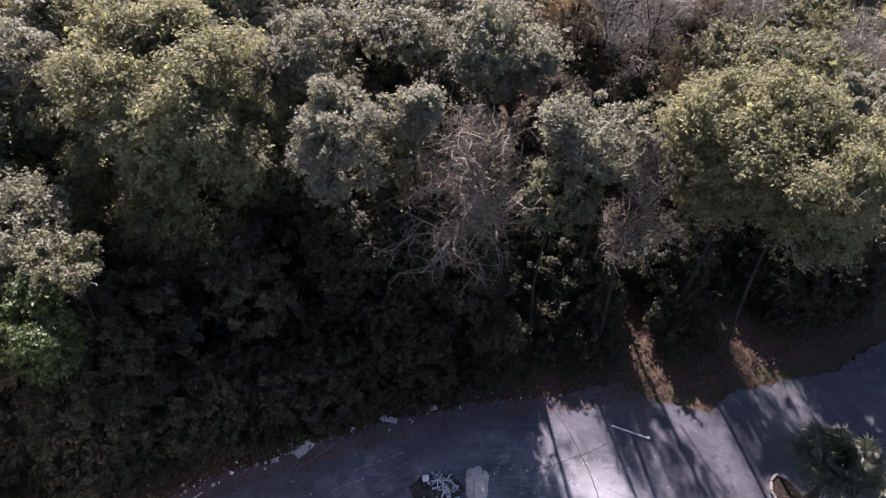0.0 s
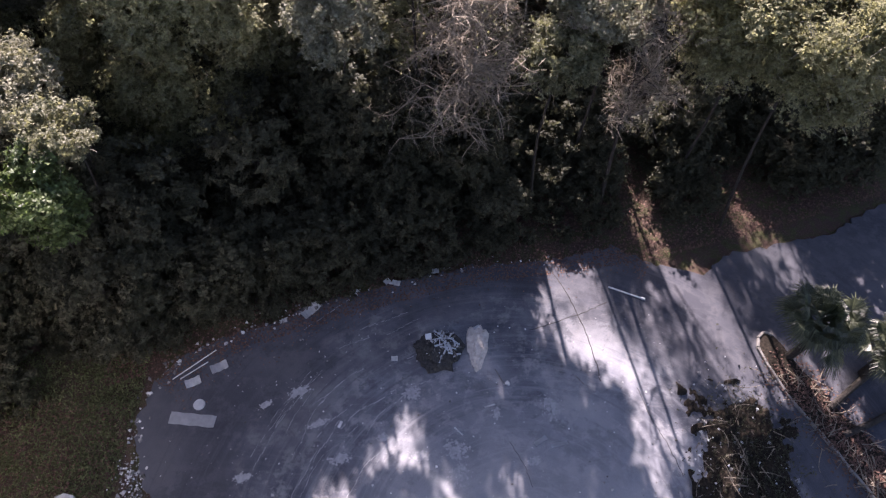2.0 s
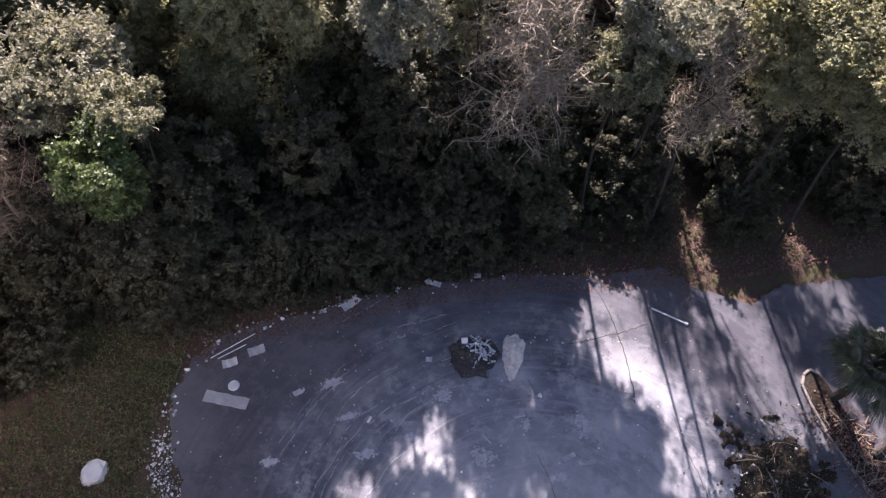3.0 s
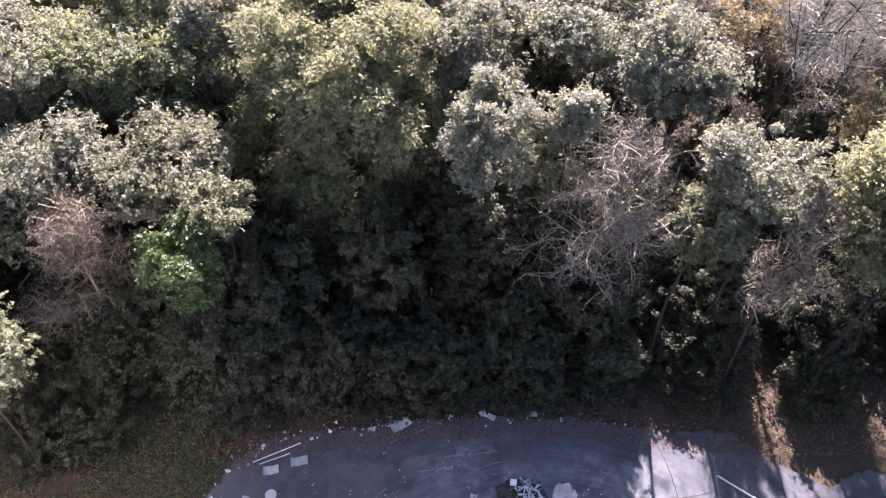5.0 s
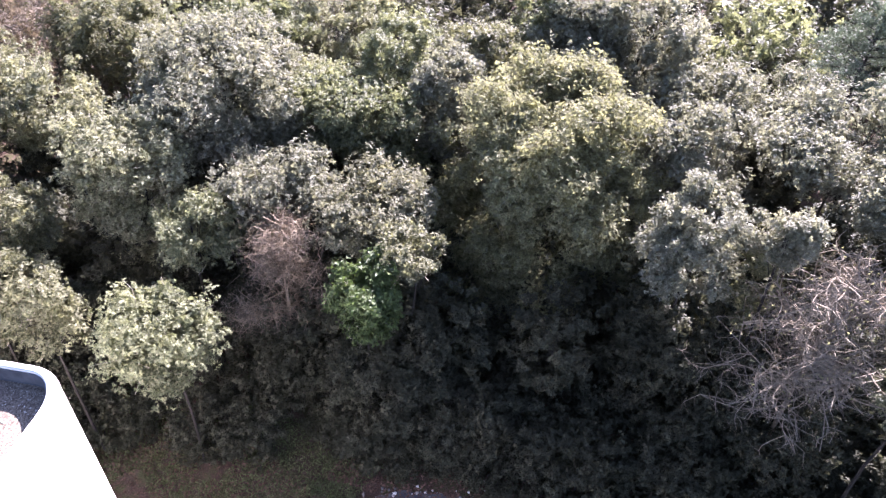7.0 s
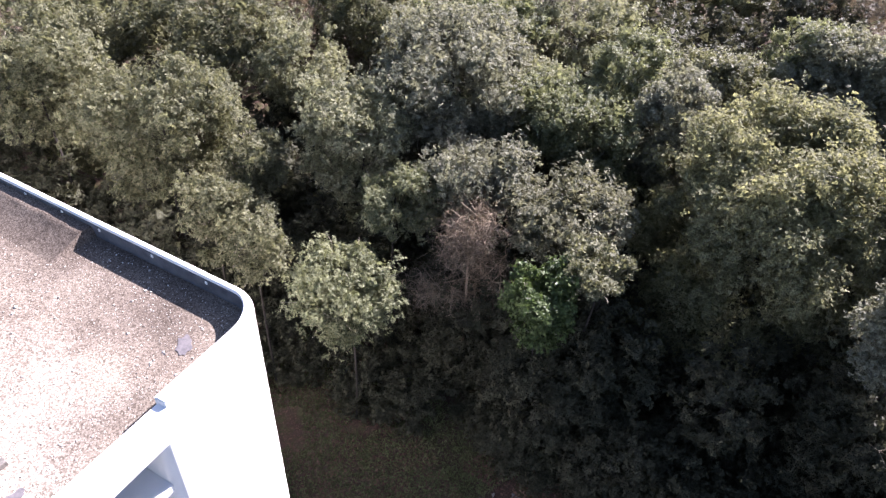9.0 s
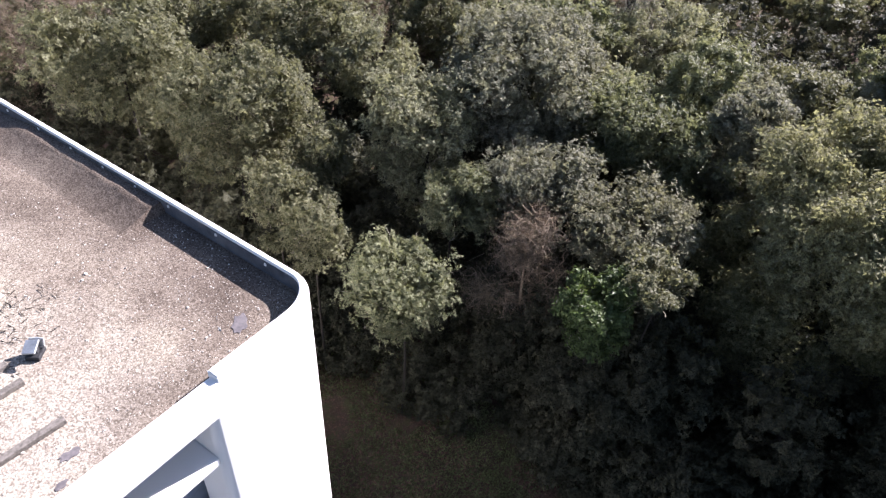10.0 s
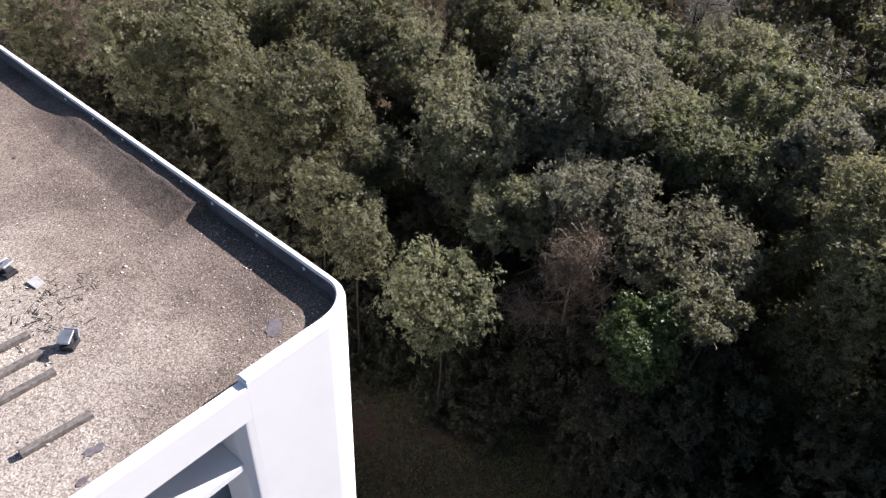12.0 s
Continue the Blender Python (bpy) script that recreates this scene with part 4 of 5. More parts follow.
def flat_board(name, x, y, size, turn, tilt, material, label, category, bend=0.0):
    bm = bmesh.new()
    nx, ny = 9, 4
    grid = [[bm.verts.new(((i / (nx - 1) - 0.5) * size[0], (j / (ny - 1) - 0.5) * size[1] * (1 + 0.06 * math.sin(i * 2.1)), bend * (2 * i / (nx - 1) - 1) ** 2 + 0.01 * math.sin(i * 1.7 + j)))
             for j in range(ny)] for i in range(nx)]
    faces = [bm.faces.new((grid[i][j], grid[i + 1][j], grid[i + 1][j + 1], grid[i][j + 1])) for i in range(nx - 1) for j in range(ny - 1)]
    made = bmesh.ops.solidify(bm, geom=faces, thickness=0.02)
    ob = part(name, bm, material, None)
    low = min(v.co.z for v in ob.data.vertices)
    ob.matrix_world = pose(x, y, LOT_Z - low + 0.004 + abs(math.sin(radians(tilt))) * size[1] * 0.5, tilt, 0, turn)
    return tagged(ob, label, category)


flat_board("board", -8.35, 8.53, (1.62, 0.44), -3, 0, SCRAP_GREY, "long pale grey board lying on the asphalt", "board")
flat_board("scrap_sheet", -8.65, 9.93, (0.55, 0.32), 28, 5, SCRAP_WHITE, "crumpled white sheet of scrap near the lot's edge", "scrap", 0.06)
flat_board("scrap_sheet", -7.84, 10.57, (0.62, 0.34), 30, 4, SCRAP_GREY, "crumpled grey sheet of scrap near the lot's edge", "scrap", 0.05)
flat_board("scrap_sheet", -4.83, 13.1, (0.78, 0.34), 50, 8, SCRAP_WHITE, "bent white sheet lying at the lot's edge", "scrap", 0.10)
flat_board("scrap_sheet", -5.82, 12.61, (0.30, 0.18), 20, 6, SCRAP_WHITE, "small white scrap at the lot's edge", "scrap", 0.02)
flat_board("scrap_sheet", -1.6, 14.55, (0.34, 0.22), -10, 8, SCRAP_WHITE, "small white scrap at the lot's edge", "scrap", 0.03)
flat_board("scrap_sheet", -1.98, 14.6, (0.26, 0.20), 50, 10, SCRAP_WHITE, "small white scrap at the lot's edge", "scrap", 0.03)
flat_board("scrap_sheet", -0.09, 15.2, (0.36, 0.22), 15, 8, SCRAP_WHITE, "small white scrap at the lot's edge", "scrap", 0.03)
flat_board("scrap_sheet", -1.42, 11.24, (0.24, 0.20), 5, 3, SCRAP_WHITE, "square white scrap on the asphalt", "scrap", 0.01)
flat_board("scrap_sheet", 1.72, 12.55, (0.42, 0.26), -60, 14, SCRAP_WHITE, "bent white scrap beside the burnt heap", "scrap", 0.05)
flat_board("scrap_sheet", 3.95, 8.35, (0.50, 0.16), 35, 0, SCRAP_GREY, "torn pale strip on the asphalt", "scrap", 0.01)
flat_board("scrap_sheet", 4.6, 8.25, (0.60, 0.14), 15, 0, SCRAP_GREY, "torn pale strip on the asphalt", "scrap", 0.01)
flat_board("scrap_sheet", 2.15, 9.55, (0.40, 0.06), 20, 0, SCRAP_WHITE, "thin white batten on the asphalt", "scrap")
flat_board("scrap_sheet", 1.05, 8.55, (0.42, 0.06), -40, 0, SCRAP_WHITE, "thin white batten on the asphalt", "scrap")
flat_board("scrap_sheet", -3.15, 8.6, (0.26, 0.10), 70, 0, SCRAP_WHITE, "small white scrap on the asphalt", "scrap")


def rod(name, a, b, r, material, label, category, knob=0.0):
    pts = [(np.array((*a, LOT_Z + r)), r), (np.array((*b, LOT_Z + r)), r)]
    if knob:
        end = np.array((*b, LOT_Z + r))
        way = (end - pts[0][0]) / np.linalg.norm(end - pts[0][0])
        pts = [pts[0], (end - way * 0.14, r), (end - way * 0.13, r * knob), (end, r * knob)]
    return tagged(mesh_object(name, *tubes([pts], 8), material, smooth=False), label, category)


rod("pole", (6.98, 14.83), (8.39, 14.33), 0.032, SCRAP_WHITE, "white pole with a thicker end lying on the asphalt", "pole", 1.7)
rod("pipe", (-9.42, 10.0), (-8.1, 11.25), 0.020, SCRAP_WHITE, "thin white pipe lying at the lot's edge", "pipe")
rod("pipe", (-9.15, 10.02), (-8.3, 10.75), 0.018, SCRAP_WHITE, "thin white pipe lying at the lot's edge", "pipe")
rod("stick", (2.35, 11.0), (2.75, 10.35), 0.015, TIMBER, "dry stick on the asphalt", "stick")
rod("stick", (5.35, 10.9), (5.65, 10.55), 0.014, TIMBER, "dry stick on the asphalt", "stick")


def round_lid(x, y):
    bm = bmesh.new()
    bmesh.ops.create_cone(bm, cap_ends=True, segments=20, radius1=0.21, radius2=0.18, depth=0.05)
    bmesh.ops.inset_region(bm, faces=[f for f in bm.faces if f.normal.z > 0.9], thickness=0.04, depth=-0.015)
    ob = part("lid", bm, SCRAP_GREY, None)
    ob.location = (x, y, LOT_Z + 0.026)
    tagged(ob, "round grey lid lying beside a board", "lid")


round_lid(-8.25, 9.1)


def manhole(x, y):
    thing = new("manhole")
    bm = bmesh.new()
    bmesh.ops.create_cone(bm, cap_ends=True, segments=28, radius1=0.48, radius2=0.41, depth=0.2)
    for v in bm.verts:
        v.co += Vector((noise.noise(v.co * 3), noise.noise(v.co * 3 + Vector((5, 0, 0))), 0)) * 0.13
    part("collar", bm, CONCRETE, thing, "chipped concrete collar")
    bm = bmesh.new()
    bmesh.ops.create_cone(bm, cap_ends=True, segments=24, radius1=0.30, radius2=0.29, depth=0.05)
    part("cover", bm, SCRAP_GREY, thing, "worn grey cover").location = (0.04, -0.02, 0.115)
    thing.location = (x, y, 0.02)
    tagged(thing, "pale round concrete manhole in the grass", "manhole")


manhole(-11.9, 5.4)


def burnt_heap(x, y):
    thing = new("rubbish_heap")
    r = random.Random(3)
    bm = bmesh.new()
    bmesh.ops.create_icosphere(bm, subdivisions=4, radius=1.0)
    for v in bm.verts:
        n = noise.fractal(v.co * 2.3, 0.7, 2.1, 5)
        f = 1 + 0.32 * n
        v.co = Vector((v.co.x * 0.86 * f, v.co.y * 0.80 * f, max(-0.06, v.co.z * 0.46 * f)))
    part("mound", bm, CHAR, thing, "charred black rubble")
    mats = [SCRAP_WHITE, CHAR, METAL, CHAR, TIMBER, SCRAP_GREY]
    shard = []
    for k, m in enumerate(mats):
        bm = box_bm((0.12 + 0.05 * k, 0.04 + 0.015 * (k % 3), 0.02), bevel=0.004)
        for v in bm.verts:
            v.co.z += 0.1 * v.co.x * v.co.x * (k + 1) * 0.6
        ob = part("shard", bm, m, thing)
        shard.append(ob.data)
        bpy.data.objects.remove(ob)
    for k in range(150):
        a, f = r.uniform(0, 6.28), math.sqrt(r.random())
        ob = new("shard", shard[k % 6])
        ob.parent = thing
        px, py = 0.12 + 0.7 * f * math.cos(a), 0.10 + 0.66 * f * math.sin(a)
        ob.matrix_basis = pose(px, py, 0.44 * math.sqrt(max(0.0, 1 - f * f)) + 0.03, r.uniform(-50, 50), r.uniform(-50, 50), r.uniform(0, 360))
    box = part("carton", box_bm((0.24, 0.22, 0.10), (0, 0, 0), bevel=0.02), SCRAP_WHITE, thing, "pale dented carton")
    box.matrix_basis = pose(-0.38, 0.42, 0.42, 8, -6, 10)
    rods = []
    for k in range(7):
        a = math.pi * 2 * k / 7 + 0.3
        rods.append(bent(np.random.default_rng(k), (0.05, 0.30, 0.62), (0.05 + 0.42 * math.cos(a), 0.25 + 0.36 * math.sin(a), 0.40), 0.018, 0.014, 3, 0.04))
    mesh_object("wire_frame", *tubes(rods, 5), METAL, thing, "bent pale metal rods")
    thing.location = (x, y, LOT_Z)
    tagged(thing, "burnt heap of rubble and scrap on the asphalt", "rubbish heap")


burnt_heap(0.19, 11.6)


def ash_heap(x, y):
    bm = bmesh.new()
    bmesh.ops.create_icosphere(bm, subdivisions=4, radius=1.0)
    for v in bm.verts:
        f = 1 + 0.35 * noise.fractal(v.co * 1.7 + Vector((3, 1, 0)), 0.8, 2.0, 4)
        v.co = Vector((v.co.x * 0.40 * f * (1.0 + 0.25 * v.co.y), v.co.y * 0.86 * f, max(-0.04, v.co.z * 0.22 * f)))
    ob = part("ash_heap", bm, SAND, None)
    ob.location = (x, y, LOT_Z)
    return tagged(ob, "pale heap of ash and sand beside the burnt rubble", "ash heap")


ash_heap(1.68, 11.85)

# pale dried patches and drag marks on the asphalt
DUST = plain_material("pale_dust", (0.26, 0.26, 0.275), (0.40, 0.395, 0.40), 9.0, 0.95, 0.0, 0.1)
DRIED = ((-0.67, 9.9, 0.32, 0.26, 0), (-4.75, 9.75, 0.42, 0.22, 25), (-3.0, 7.4, 0.40, 0.18, 15), (0.95, 7.9, 0.38, 0.5, 80), (-5.9, 9.2, 0.25, 0.1, 35),
                                          (1.1, 7.0, 0.5, 0.35, 60), (-0.3, 7.6, 0.28, 0.2, 0), (4.4, 9.6, 0.35, 0.5, 20), (-3.9, 8.6, 0.4, 0.12, 30), (2.4, 9.3, 0.15, 0.22, 0),
                                          (3.7, 7.6, 0.25, 0.15, 40), (-6.2, 6.6, 0.3, 0.15, 20), (-1.6, 8.2, 0.22, 0.14, 10))


def dust():
    """Dried pale crust that has broken up into flakes of all sizes."""
    r = np.random.default_rng(61)
    verts, faces = [], []

    def flake(x, y, size):
        n, first, z = int(r.integers(6, 10)), len(verts), LOT_Z + 0.0042 + 0.000004 * len(faces)
        squash, turn = r.uniform(0.5, 1.0), r.uniform(0, 6.28)
        for q in range(n):
            a = 2 * math.pi * q / n
            s = size * r.uniform(0.6, 1.15)
            u, v = s * math.cos(a), s * squash * math.sin(a)
            verts.append((x + u * math.cos(turn) - v * math.sin(turn), y + u * math.sin(turn) + v * math.cos(turn), z))
        faces.append(tuple(range(first, first + n)))

    for x, y, rx, ry, turn in DRIED:
        c, s = math.cos(radians(turn)), math.sin(radians(turn))
        for q in range(int(60 + 500 * rx * ry)):
            u, v = r.normal(0, 0.55 * rx), r.normal(0, 0.55 * ry)
            near = math.exp(-(u / rx) ** 2 - (v / ry) ** 2)
            flake(x + u * c - v * s, y + u * s + v * c, r.uniform(0.008, 0.022) + 0.12 * near * r.random() ** 1.5)
    for q in range(420):
        flake(r.uniform(-9, 9), r.uniform(4.5, 13.5), 0.008 + 0.035 * r.random() ** 4)
    tagged(mesh_object("dust", verts, faces, DUST), "pale dried crust broken into flakes on the asphalt", "dust", kind="stuff")


dust()


def drag_marks():
    r = np.random.default_rng(6)
    verts, faces = [], []
    for k in range(20):
        far = r.uniform(4.6, 9.6)
        a0 = r.uniform(1.85, 2.75)
        span = r.uniform(0.15, 0.8) * 6 / far
        wide = r.uniform(0.006, 0.018)
        cx, cy = 2.4 + r.normal(0, 0.7), 4.8 + r.normal(0, 0.7)
        n = max(4, int(span * 30))
        for i in range(n):
            a = a0 + span * i / n
            w = wide * r.uniform(0.3, 1.0)
            rr = far + 0.05 * math.sin(i * 0.9 + k)
            first = len(verts)
            b = a + span / n * (1.0 if r.random() < 0.85 else 0.4)
            for aa, ww in ((a, w), (b, w * 0.9)):
                verts.append((cx + (rr - ww) * math.cos(aa), cy + (rr - ww) * math.sin(aa), LOT_Z + 0.005 + 0.00005 * k))
                verts.append((cx + (rr + ww) * math.cos(aa), cy + (rr + ww) * math.sin(aa), LOT_Z + 0.005 + 0.00005 * k))
            faces.append((first, first + 2, first + 3, first + 1))
    tagged(mesh_object("drag_marks", verts, faces, DUST), "pale curved scrape marks across the asphalt", "marks", kind="stuff")


drag_marks()


def cracks():
    """A joint crack in the asphalt, and further thin dark lines laid over it."""
    r = random.Random(17)
    verts, faces = [], []
    # the first is the joint crack, the rest are plain dark lines
    for line, wide in (([(3.69, 12.7), (5.47, 13.41), (7.04, 14.19)], 0.030), ([(4.71, 15.49), (5.3, 14.4), (5.85, 12.9), (6.2, 11.4), (6.28, 10.64)], 0.035),
                       ([(7.63, 10.54), (8.01, 9.28), (8.43, 8.49), (8.9, 7.2)], 0.022), ([(2.85, 8.24), (3.35, 7.48), (3.63, 6.65)], 0.016)):
        pts = []
        for (x0, y0), (x1, y1) in zip(line, line[1:]):
            for k in range(9):
                f = k / 9
                pts.append((x0 + (x1 - x0) * f + r.uniform(-0.025, 0.025), y0 + (y1 - y0) * f + r.uniform(-0.025, 0.025)))
        for (x0, y0), (x1, y1) in zip(pts, pts[1:]):
            n = math.hypot(x1 - x0, y1 - y0) + 1e-6
            ox, oy, first = -(y1 - y0) / n * wide * 0.5, (x1 - x0) / n * wide * 0.5, len(verts)
            verts += [(x0 - ox, y0 - oy, LOT_Z + 0.006), (x1 - ox, y1 - oy, LOT_Z + 0.006), (x1 + ox, y1 + oy, LOT_Z + 0.006), (x0 + ox, y0 + oy, LOT_Z + 0.006)]
            faces.append((first, first + 1, first + 2, first + 3))
    tagged(mesh_object("cracks", verts, faces, CHAR), "thin dark crack and other dark lines across the asphalt", "cracks", kind="stuff")


cracks()


def along_edge(points, spread):
    def where(r):
        k = r.integers(len(points) - 1)
        f = r.random()
        return (points[k][0] + (points[k + 1][0] - points[k][0]) * f + r.normal(0, spread),
                points[k][1] + (points[k + 1][1] - points[k][1]) * f + r.normal(0, spread), 0.0)
    return where


RUBBLE = island_random("pale_rubble", [(0.0, (0.07, 0.065, 0.06)), (0.5, (0.26, 0.25, 0.24)), (1.0, (0.78, 0.77, 0.75))])
stones("litter", 260, along_edge(LOT[3:13], 0.16), 0.05, RUBBLE, "pale bits of litter and stone along the lot's edge", 31)
stones("rubble", 520, along_edge([(-10.05, 7.0), (-9.8, 6.4), (-9.7, 5.7), (-9.3, 5.2), (-8.9, 4.6)], 0.26), 0.030, RUBBLE, "pale crumbled rubble at the lot's corner", 32)
stones("grit", 420, lambda r: (r.uniform(-8, 9), r.uniform(5, 14), LOT_Z - 0.004), 0.026, RUBBLE, "small pale grit strewn over the asphalt", 33)

# ---- planted islands at the lot's side, with the palms ----
ISLAND = [(12.75, 13.0), (12.55, 12.4), (12.75, 11.6), (13.16, 10.68), (13.5, 10.05), (14.43, 8.47), (16.0, 5.5), (18.0, 2.0), (20.0, 2.5),
          (17.6, 6.5), (16.0, 8.6), (14.96, 9.9), (14.5, 10.8), (13.9, 11.6), (13.5, 12.5), (13.1, 13.0)]
soil = slab("soil_bed", ragged(ISLAND, 0.4, 0.03, 9), 0.0, 0.12, SOIL)
tagged(soil, "dark mulch bed of a narrow kerbed island", "soil bed")


def kerb(points, label):
    r = random.Random(2)
    thing = new("kerb")
    for (x0, y0), (x1, y1) in zip(points, points[1:]):
        n = max(1, round(math.hypot(x1 - x0, y1 - y0) / 0.9))
        for k in range(n):
            ax, ay = x0 + (x1 - x0) * k / n, y0 + (y1 - y0) * k / n
            bx, by = x0 + (x1 - x0) * (k + 1) / n, y0 + (y1 - y0) * (k + 1) / n
            length = math.hypot(bx - ax, by - ay)
            ob = part("kerbstone", box_bm((length - 0.012, 0.10, 0.24), bevel=0.025), KERB, thing)
            ob.matrix_basis = pose((ax + bx) / 2, (ay + by) / 2, 0.04 + r.uniform(-0.045, 0.02), r.uniform(-5, 5), r.uniform(-2, 2), r.uniform(-3, 3) + math.degrees(math.atan2(by - ay, bx - ax)))
    tagged(thing, label, "kerb")


kerb([(13.2, 12.95), (12.85, 13.06), (12.6, 12.8), (12.52, 12.4), (12.72, 11.6), (13.12, 10.66), (13.46, 10.03), (14.4, 8.45), (16.0, 5.5), (18.0, 2.0)], "old concrete kerb round a narrow planted island")


def mulch_mound():
    bm = bmesh.new()
    n = 84
    pts = {}
    for i in range(n + 1):
        for j in range(n + 1):
            u, v = i / n * 2 - 1, j / n * 2 - 1
            x, y = 11.1 + u * 2.1 + v * 0.1, 6.6 + v * 4.4
            f = max(0.0, 1 - (u * u + v * v) * (1 + 1.3 * noise.noise(Vector((x * 0.9, y * 0.9, 4.0))) + 0.9 * noise.noise(Vector((x * 2.6, y * 2.6, 6.0))) + 0.5 * noise.noise(Vector((x * 7.0, y * 7.0, 2.0))))) ** 0.8
            h = 0.36 * f * (0.55 + 0.9 * abs(noise.fractal(Vector((x * 1.5, y * 1.5, 1.0)), 0.8, 2.0, 4)))
            pts[i, j] = bm.verts.new((x, y, h - 0.035))
    for i in range(n):
        for j in range(n):
            bm.faces.new((pts[i, j], pts[i + 1, j], pts[i + 1, j + 1], pts[i, j + 1]))
    for face in bm.faces:
        face.smooth = True
    ob = part("mulch_mound", bm, SOIL, None)
    tagged(ob, "dark heap of mulch and brushwood on the asphalt", "mulch heap")


mulch_mound()
sticks = []
tw = np.random.default_rng(12)
for k in range(240):
    if k < 110:
        a = np.array([tw.normal(10.8, 0.7), tw.normal(7.6, 1.5), tw.uniform(0.1, 0.45)])
    else:
        f = tw.random()
        a = np.array([13.4 + 2.6 * f + tw.normal(0, 0.5), 11.2 - 4.5 * f + tw.normal(0, 0.5), 0.16])
    w = tw.normal(0, 1, 3) * np.array([1, 1, 0.25])
    sticks.append(bent(tw, a, a + w / np.linalg.norm(w) * tw.uniform(0.2, 1.0), 0.02, 0.007, 3, 0.12))
tagged(mesh_object("brushwood", *tubes(sticks, 5), TWIG), "dry pale brushwood over the mulch", "brushwood", kind="stuff")


def fallen_log(a, b, r, name="log"):
    ob = mesh_object(name, *tubes([bent(np.random.default_rng(int(a[0] * 7)), (*a, r), (*b, r), r, r * 0.85, 6, 0.02)], 10), BARK)
    tagged(ob, "fallen palm trunk lying beside the island", "log")


fallen_log((14.6, 10.0), (17.6, 12.2), 0.13)
fallen_log((14.8, 9.0), (18.0, 10.6), 0.12)
rod("branch", (12.5, 9.15), (13.4, 9.55), 0.035, TIMBER, "bare fallen branch on the asphalt", "branch")


def fan_palm(x, y, height, fronds, spread, seed):
    """A fan palm: stem with old leaf bases, and drooping fans of narrow folded blades on long stalks."""
    r = np.random.default_rng(seed)
    palm = new("palm_tree")
    stem = bent(r, (0, 0, -0.1), (0.1, 0.05, height), 0.17, 0.15, 8, 0.02)
    boots = []
    for k in range(40):
        a, z = k * 2.4, height * (0.25 + 0.73 * k / 40)
        foot = np.array([0.1 * z / height + 0.13 * math.cos(a), 0.05 * z / height + 0.13 * math.sin(a), z])
        boots.append([(foot, 0.035), (foot + np.array([0.10 * math.cos(a), 0.10 * math.sin(a), 0.14]), 0.018)])
    mesh_object("trunk", *tubes([stem], 10), BARK, palm)
    mesh_object("leaf_bases", *tubes(boots, 4), TIMBER, palm, "grey cut leaf bases")
    heart = np.array([0.1, 0.05, height])
    for k in range(fronds):
        a = k * 2.39996 + r.normal(0, 0.12)
        rise = 1.45 - 2.05 * ((k + 0.5) / fronds) ** 0.85 + r.normal(0, 0.10)
        out = np.array([math.cos(a) * math.cos(rise), math.sin(a) * math.cos(rise), math.sin(rise)])
        stalk = spread * r.uniform(0.16, 0.56)
        mid = heart + out * stalk + np.array([0, 0, -0.12 * stalk])
        verts, faces = tubes([[(heart, 0.024), (heart + out * stalk * 0.5 + np.array([0, 0, 0.03]), 0.018), (mid, 0.012)]], 4)
        side = np.cross(out, (0, 0, 1.0))
        side /= np.linalg.norm(side)
        up = np.cross(side, out)
        blades = 26
        for b in range(blades):
            t = (b / (blades - 1) - 0.5) * 2.0 * 1.55
            way = out * math.cos(t) + side * math.sin(t) + up * 0.12
            way /= np.linalg.norm(way)
            length = spread * 0.50 * (0.70 + 0.30 * math.cos(t)) * r.uniform(0.9, 1.08)
            wide = np.cross(way, up)
            wide = wide / np.linalg.norm(wide) * 0.026
            p1 = mid + way * length * 0.55 + np.array([0, 0, -0.04 * length])
            p2 = mid + way * length * 0.92 + np.array([0, 0, -0.42 * length * r.uniform(0.6, 1.3)])
            first = len(verts)
            verts += [mid - wide * 0.4, mid + wide * 0.4, p1 + wide, p1 - wide, p2, p1 + up * 0.018]
            faces += [(first, first + 1, first + 2, first + 5), (first, first + 5, first + 3), (first + 3, first + 5, first + 4), (first + 5, first + 2, first + 4)]
        mesh_object("frond", verts, faces, LEAF["palm"], palm)
    palm.location = (x, y, 0)
    tagged(palm, "dark green fan palm standing in the kerbed island", "palm tree", "palms")


fan_palm(13.6, 12.1, 2.7, 36, 2.0, 3)
fan_palm(16.3, 11.5, 2.4, 26, 1.8, 4)


stones("wood_chips", 700, lambda r: (r.normal(11.0, 0.9), r.normal(7.2, 1.8), 0.04 + 0.16 * r.random()), 0.035, RUBBLE, "pale chips and rubbish in the mulch", 34)

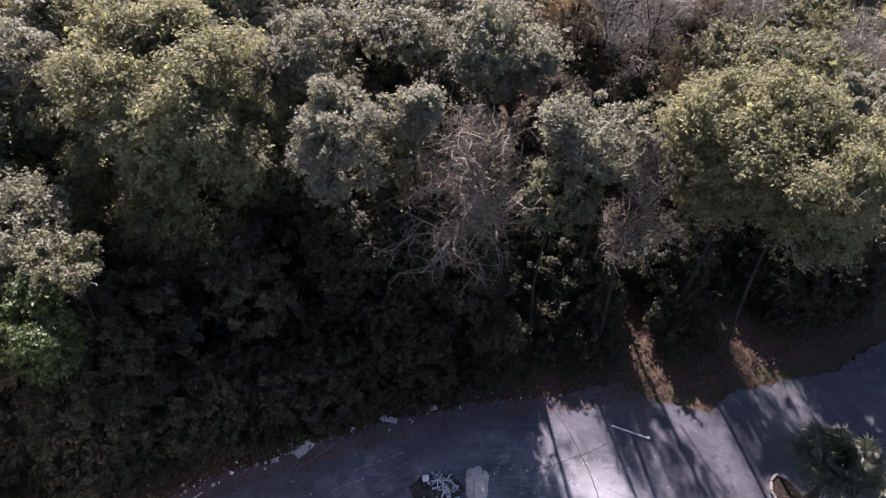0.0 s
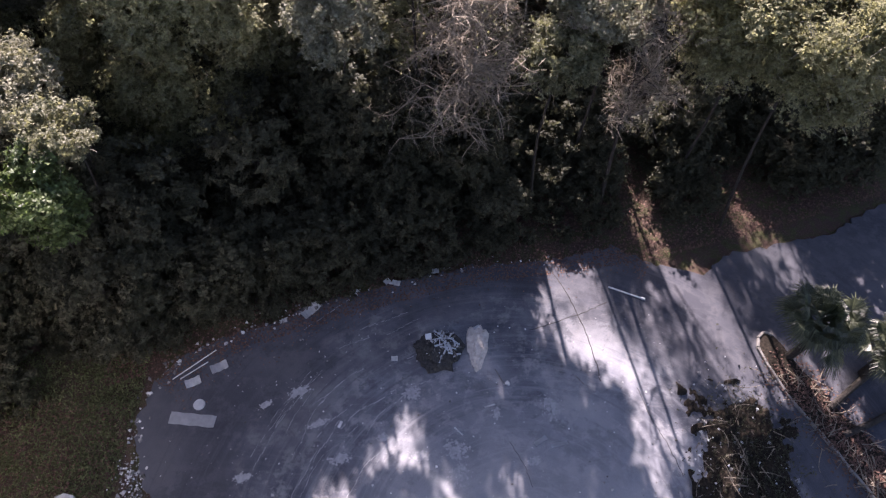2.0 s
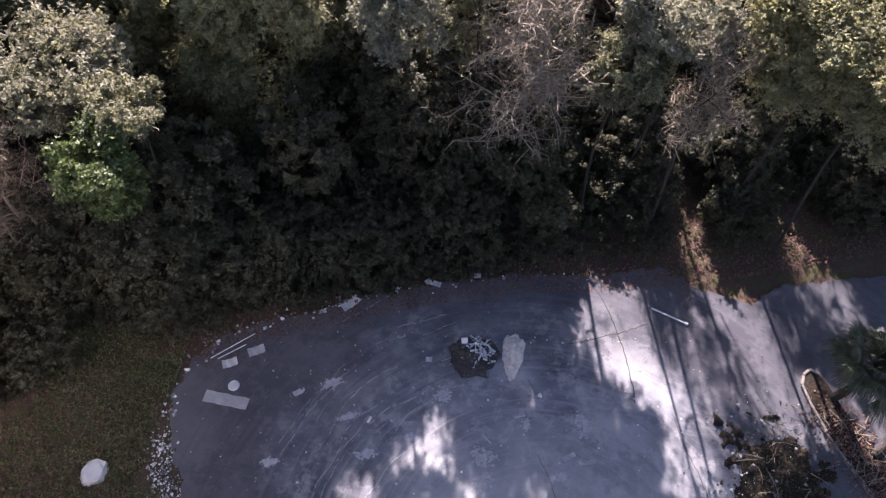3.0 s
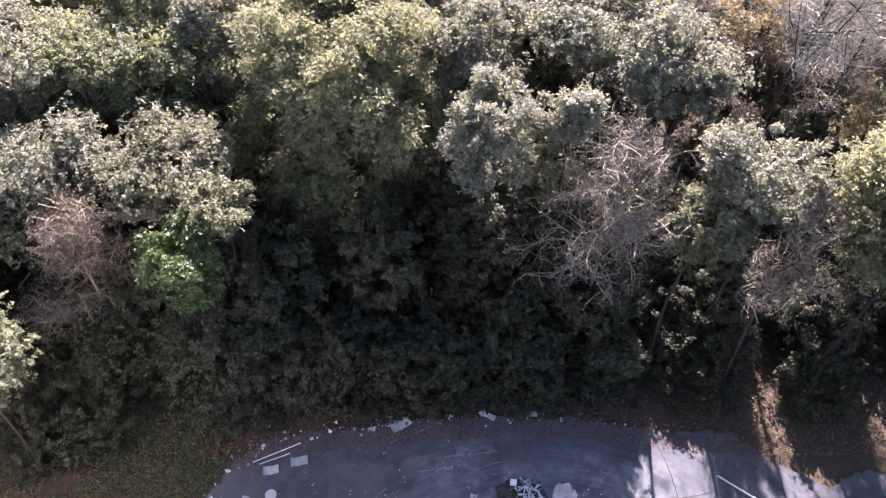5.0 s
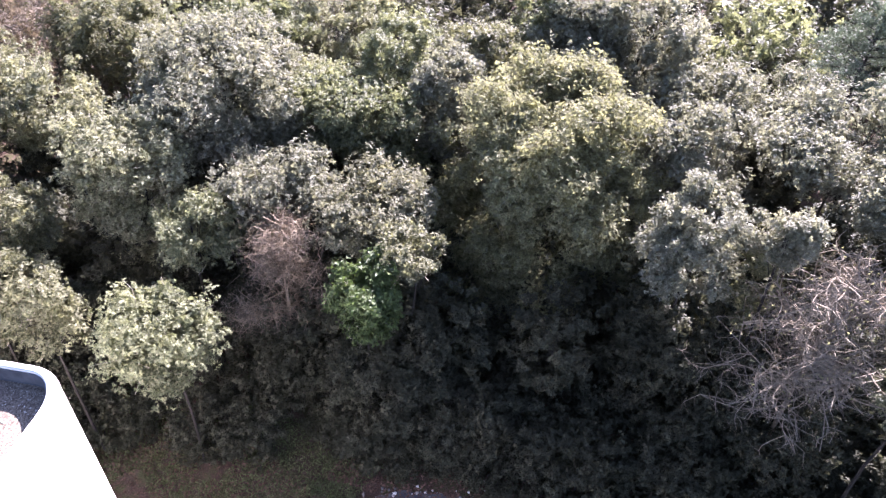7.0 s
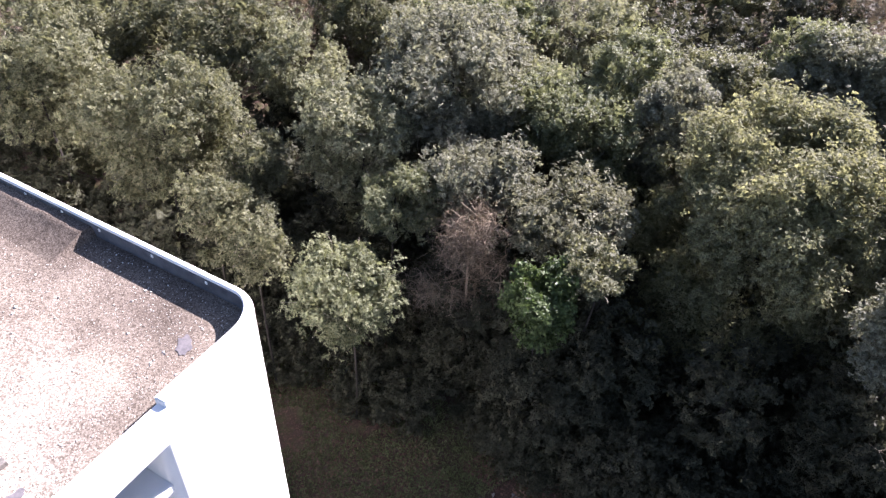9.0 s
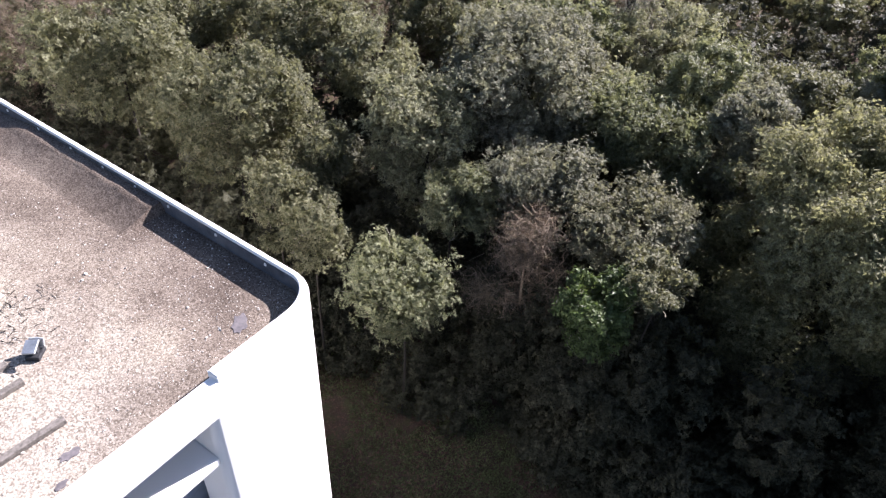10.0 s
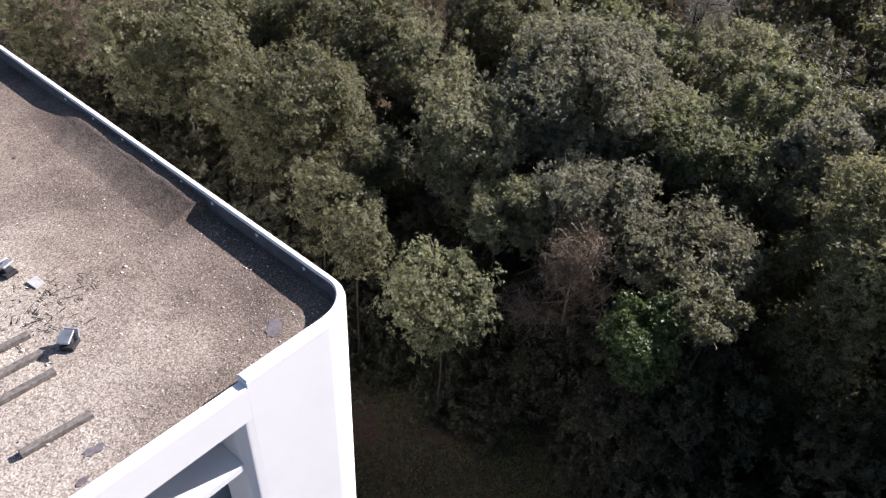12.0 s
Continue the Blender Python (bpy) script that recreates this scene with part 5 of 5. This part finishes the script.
# ---- grass and fallen leaves ----
def scatter(name, count, where, size, kind, label, upright, seed, slim):
    r = np.random.default_rng(seed)
    at = np.array([where(r) for _ in range(count)])
    out = np.tile(np.array([[0.0, 0.0, 1.0]]), (count, 1)) if not upright else r.normal(0, 1, (count, 3)) * np.array([1, 1, 0.8])
    faces = leaf_faces(r, at, out, size, 0.25, slim)
    tagged(leaves_object(name, faces, LEAF[kind]), label, name.replace("_", " "), kind="stuff")


def on_verge(r):
    x = r.uniform(-23, -8.7)
    y = r.uniform(1.5, edge_y(x) + 0.8)
    while noise.noise(Vector((x * 0.55, y * 0.55, 7.0))) < -0.30:
        x = r.uniform(-23, -8.7)
        y = r.uniform(1.5, edge_y(x) + 0.8)
    if x > -10.4 and y > 5:
        x -= 1.8
    return x, y, 0.02 - 0.04


LEAF["grass"] = leaf_material("grass_blades", (0.055, 0.070, 0.030), (0.185, 0.205, 0.100), 0.3, 0.7, 0.2, 0)
scatter("grass", 48000, on_verge, 0.15, "grass", "thin straggling grass beside the lot", True, 51, 0.26)
scatter("fallen_leaves", 15000, lambda r: (lambda x: (x, edge_y(x) - 1.5 + 6.5 * r.random() ** 1.3, 0.035))(r.uniform(-12, 20)), 0.10, "litter", "brown fallen leaves on the forest floor", False, 52, 0.7)
scatter("fallen_leaves", 6500, lambda r: (r.uniform(-23, -10.5), r.uniform(2, 9), 0.0), 0.09, "litter", "brown fallen leaves in the grass", False, 53, 0.7)


def over_edge(r):
    k = r.integers(5, 14)
    f, back = r.random(), abs(r.normal(0, 0.55))
    (x0, y0), (x1, y1) = LOT[k], LOT[k + 1]
    far = math.hypot(x1 - x0, y1 - y0)
    return x0 + (x1 - x0) * f + back * (y1 - y0) / far, y0 + (y1 - y0) * f - back * (x1 - x0) / far, LOT_Z + 0.015


scatter("fallen_leaves", 2200, over_edge, 0.07, "litter", "brown fallen leaves blown over the lot's edge", False, 54, 0.7)
scatter("low_plants", 3200, lambda r: (r.normal(11.3, 0.85), r.normal(7.4, 1.6), 0.10 + 0.30 * r.random()), 0.13, "shade", "low dark green weeds over the mulch heap", True, 55, 0.5)
scatter("fallen_leaves", 2600, lambda r: (lambda f: (13.3 + 3.4 * f + r.normal(0, 0.55), 11.6 - 6.0 * f + r.normal(0, 0.5), 0.15))(r.random()), 0.10, "litter", "brown leaves over the kerbed island", False, 56, 0.7)
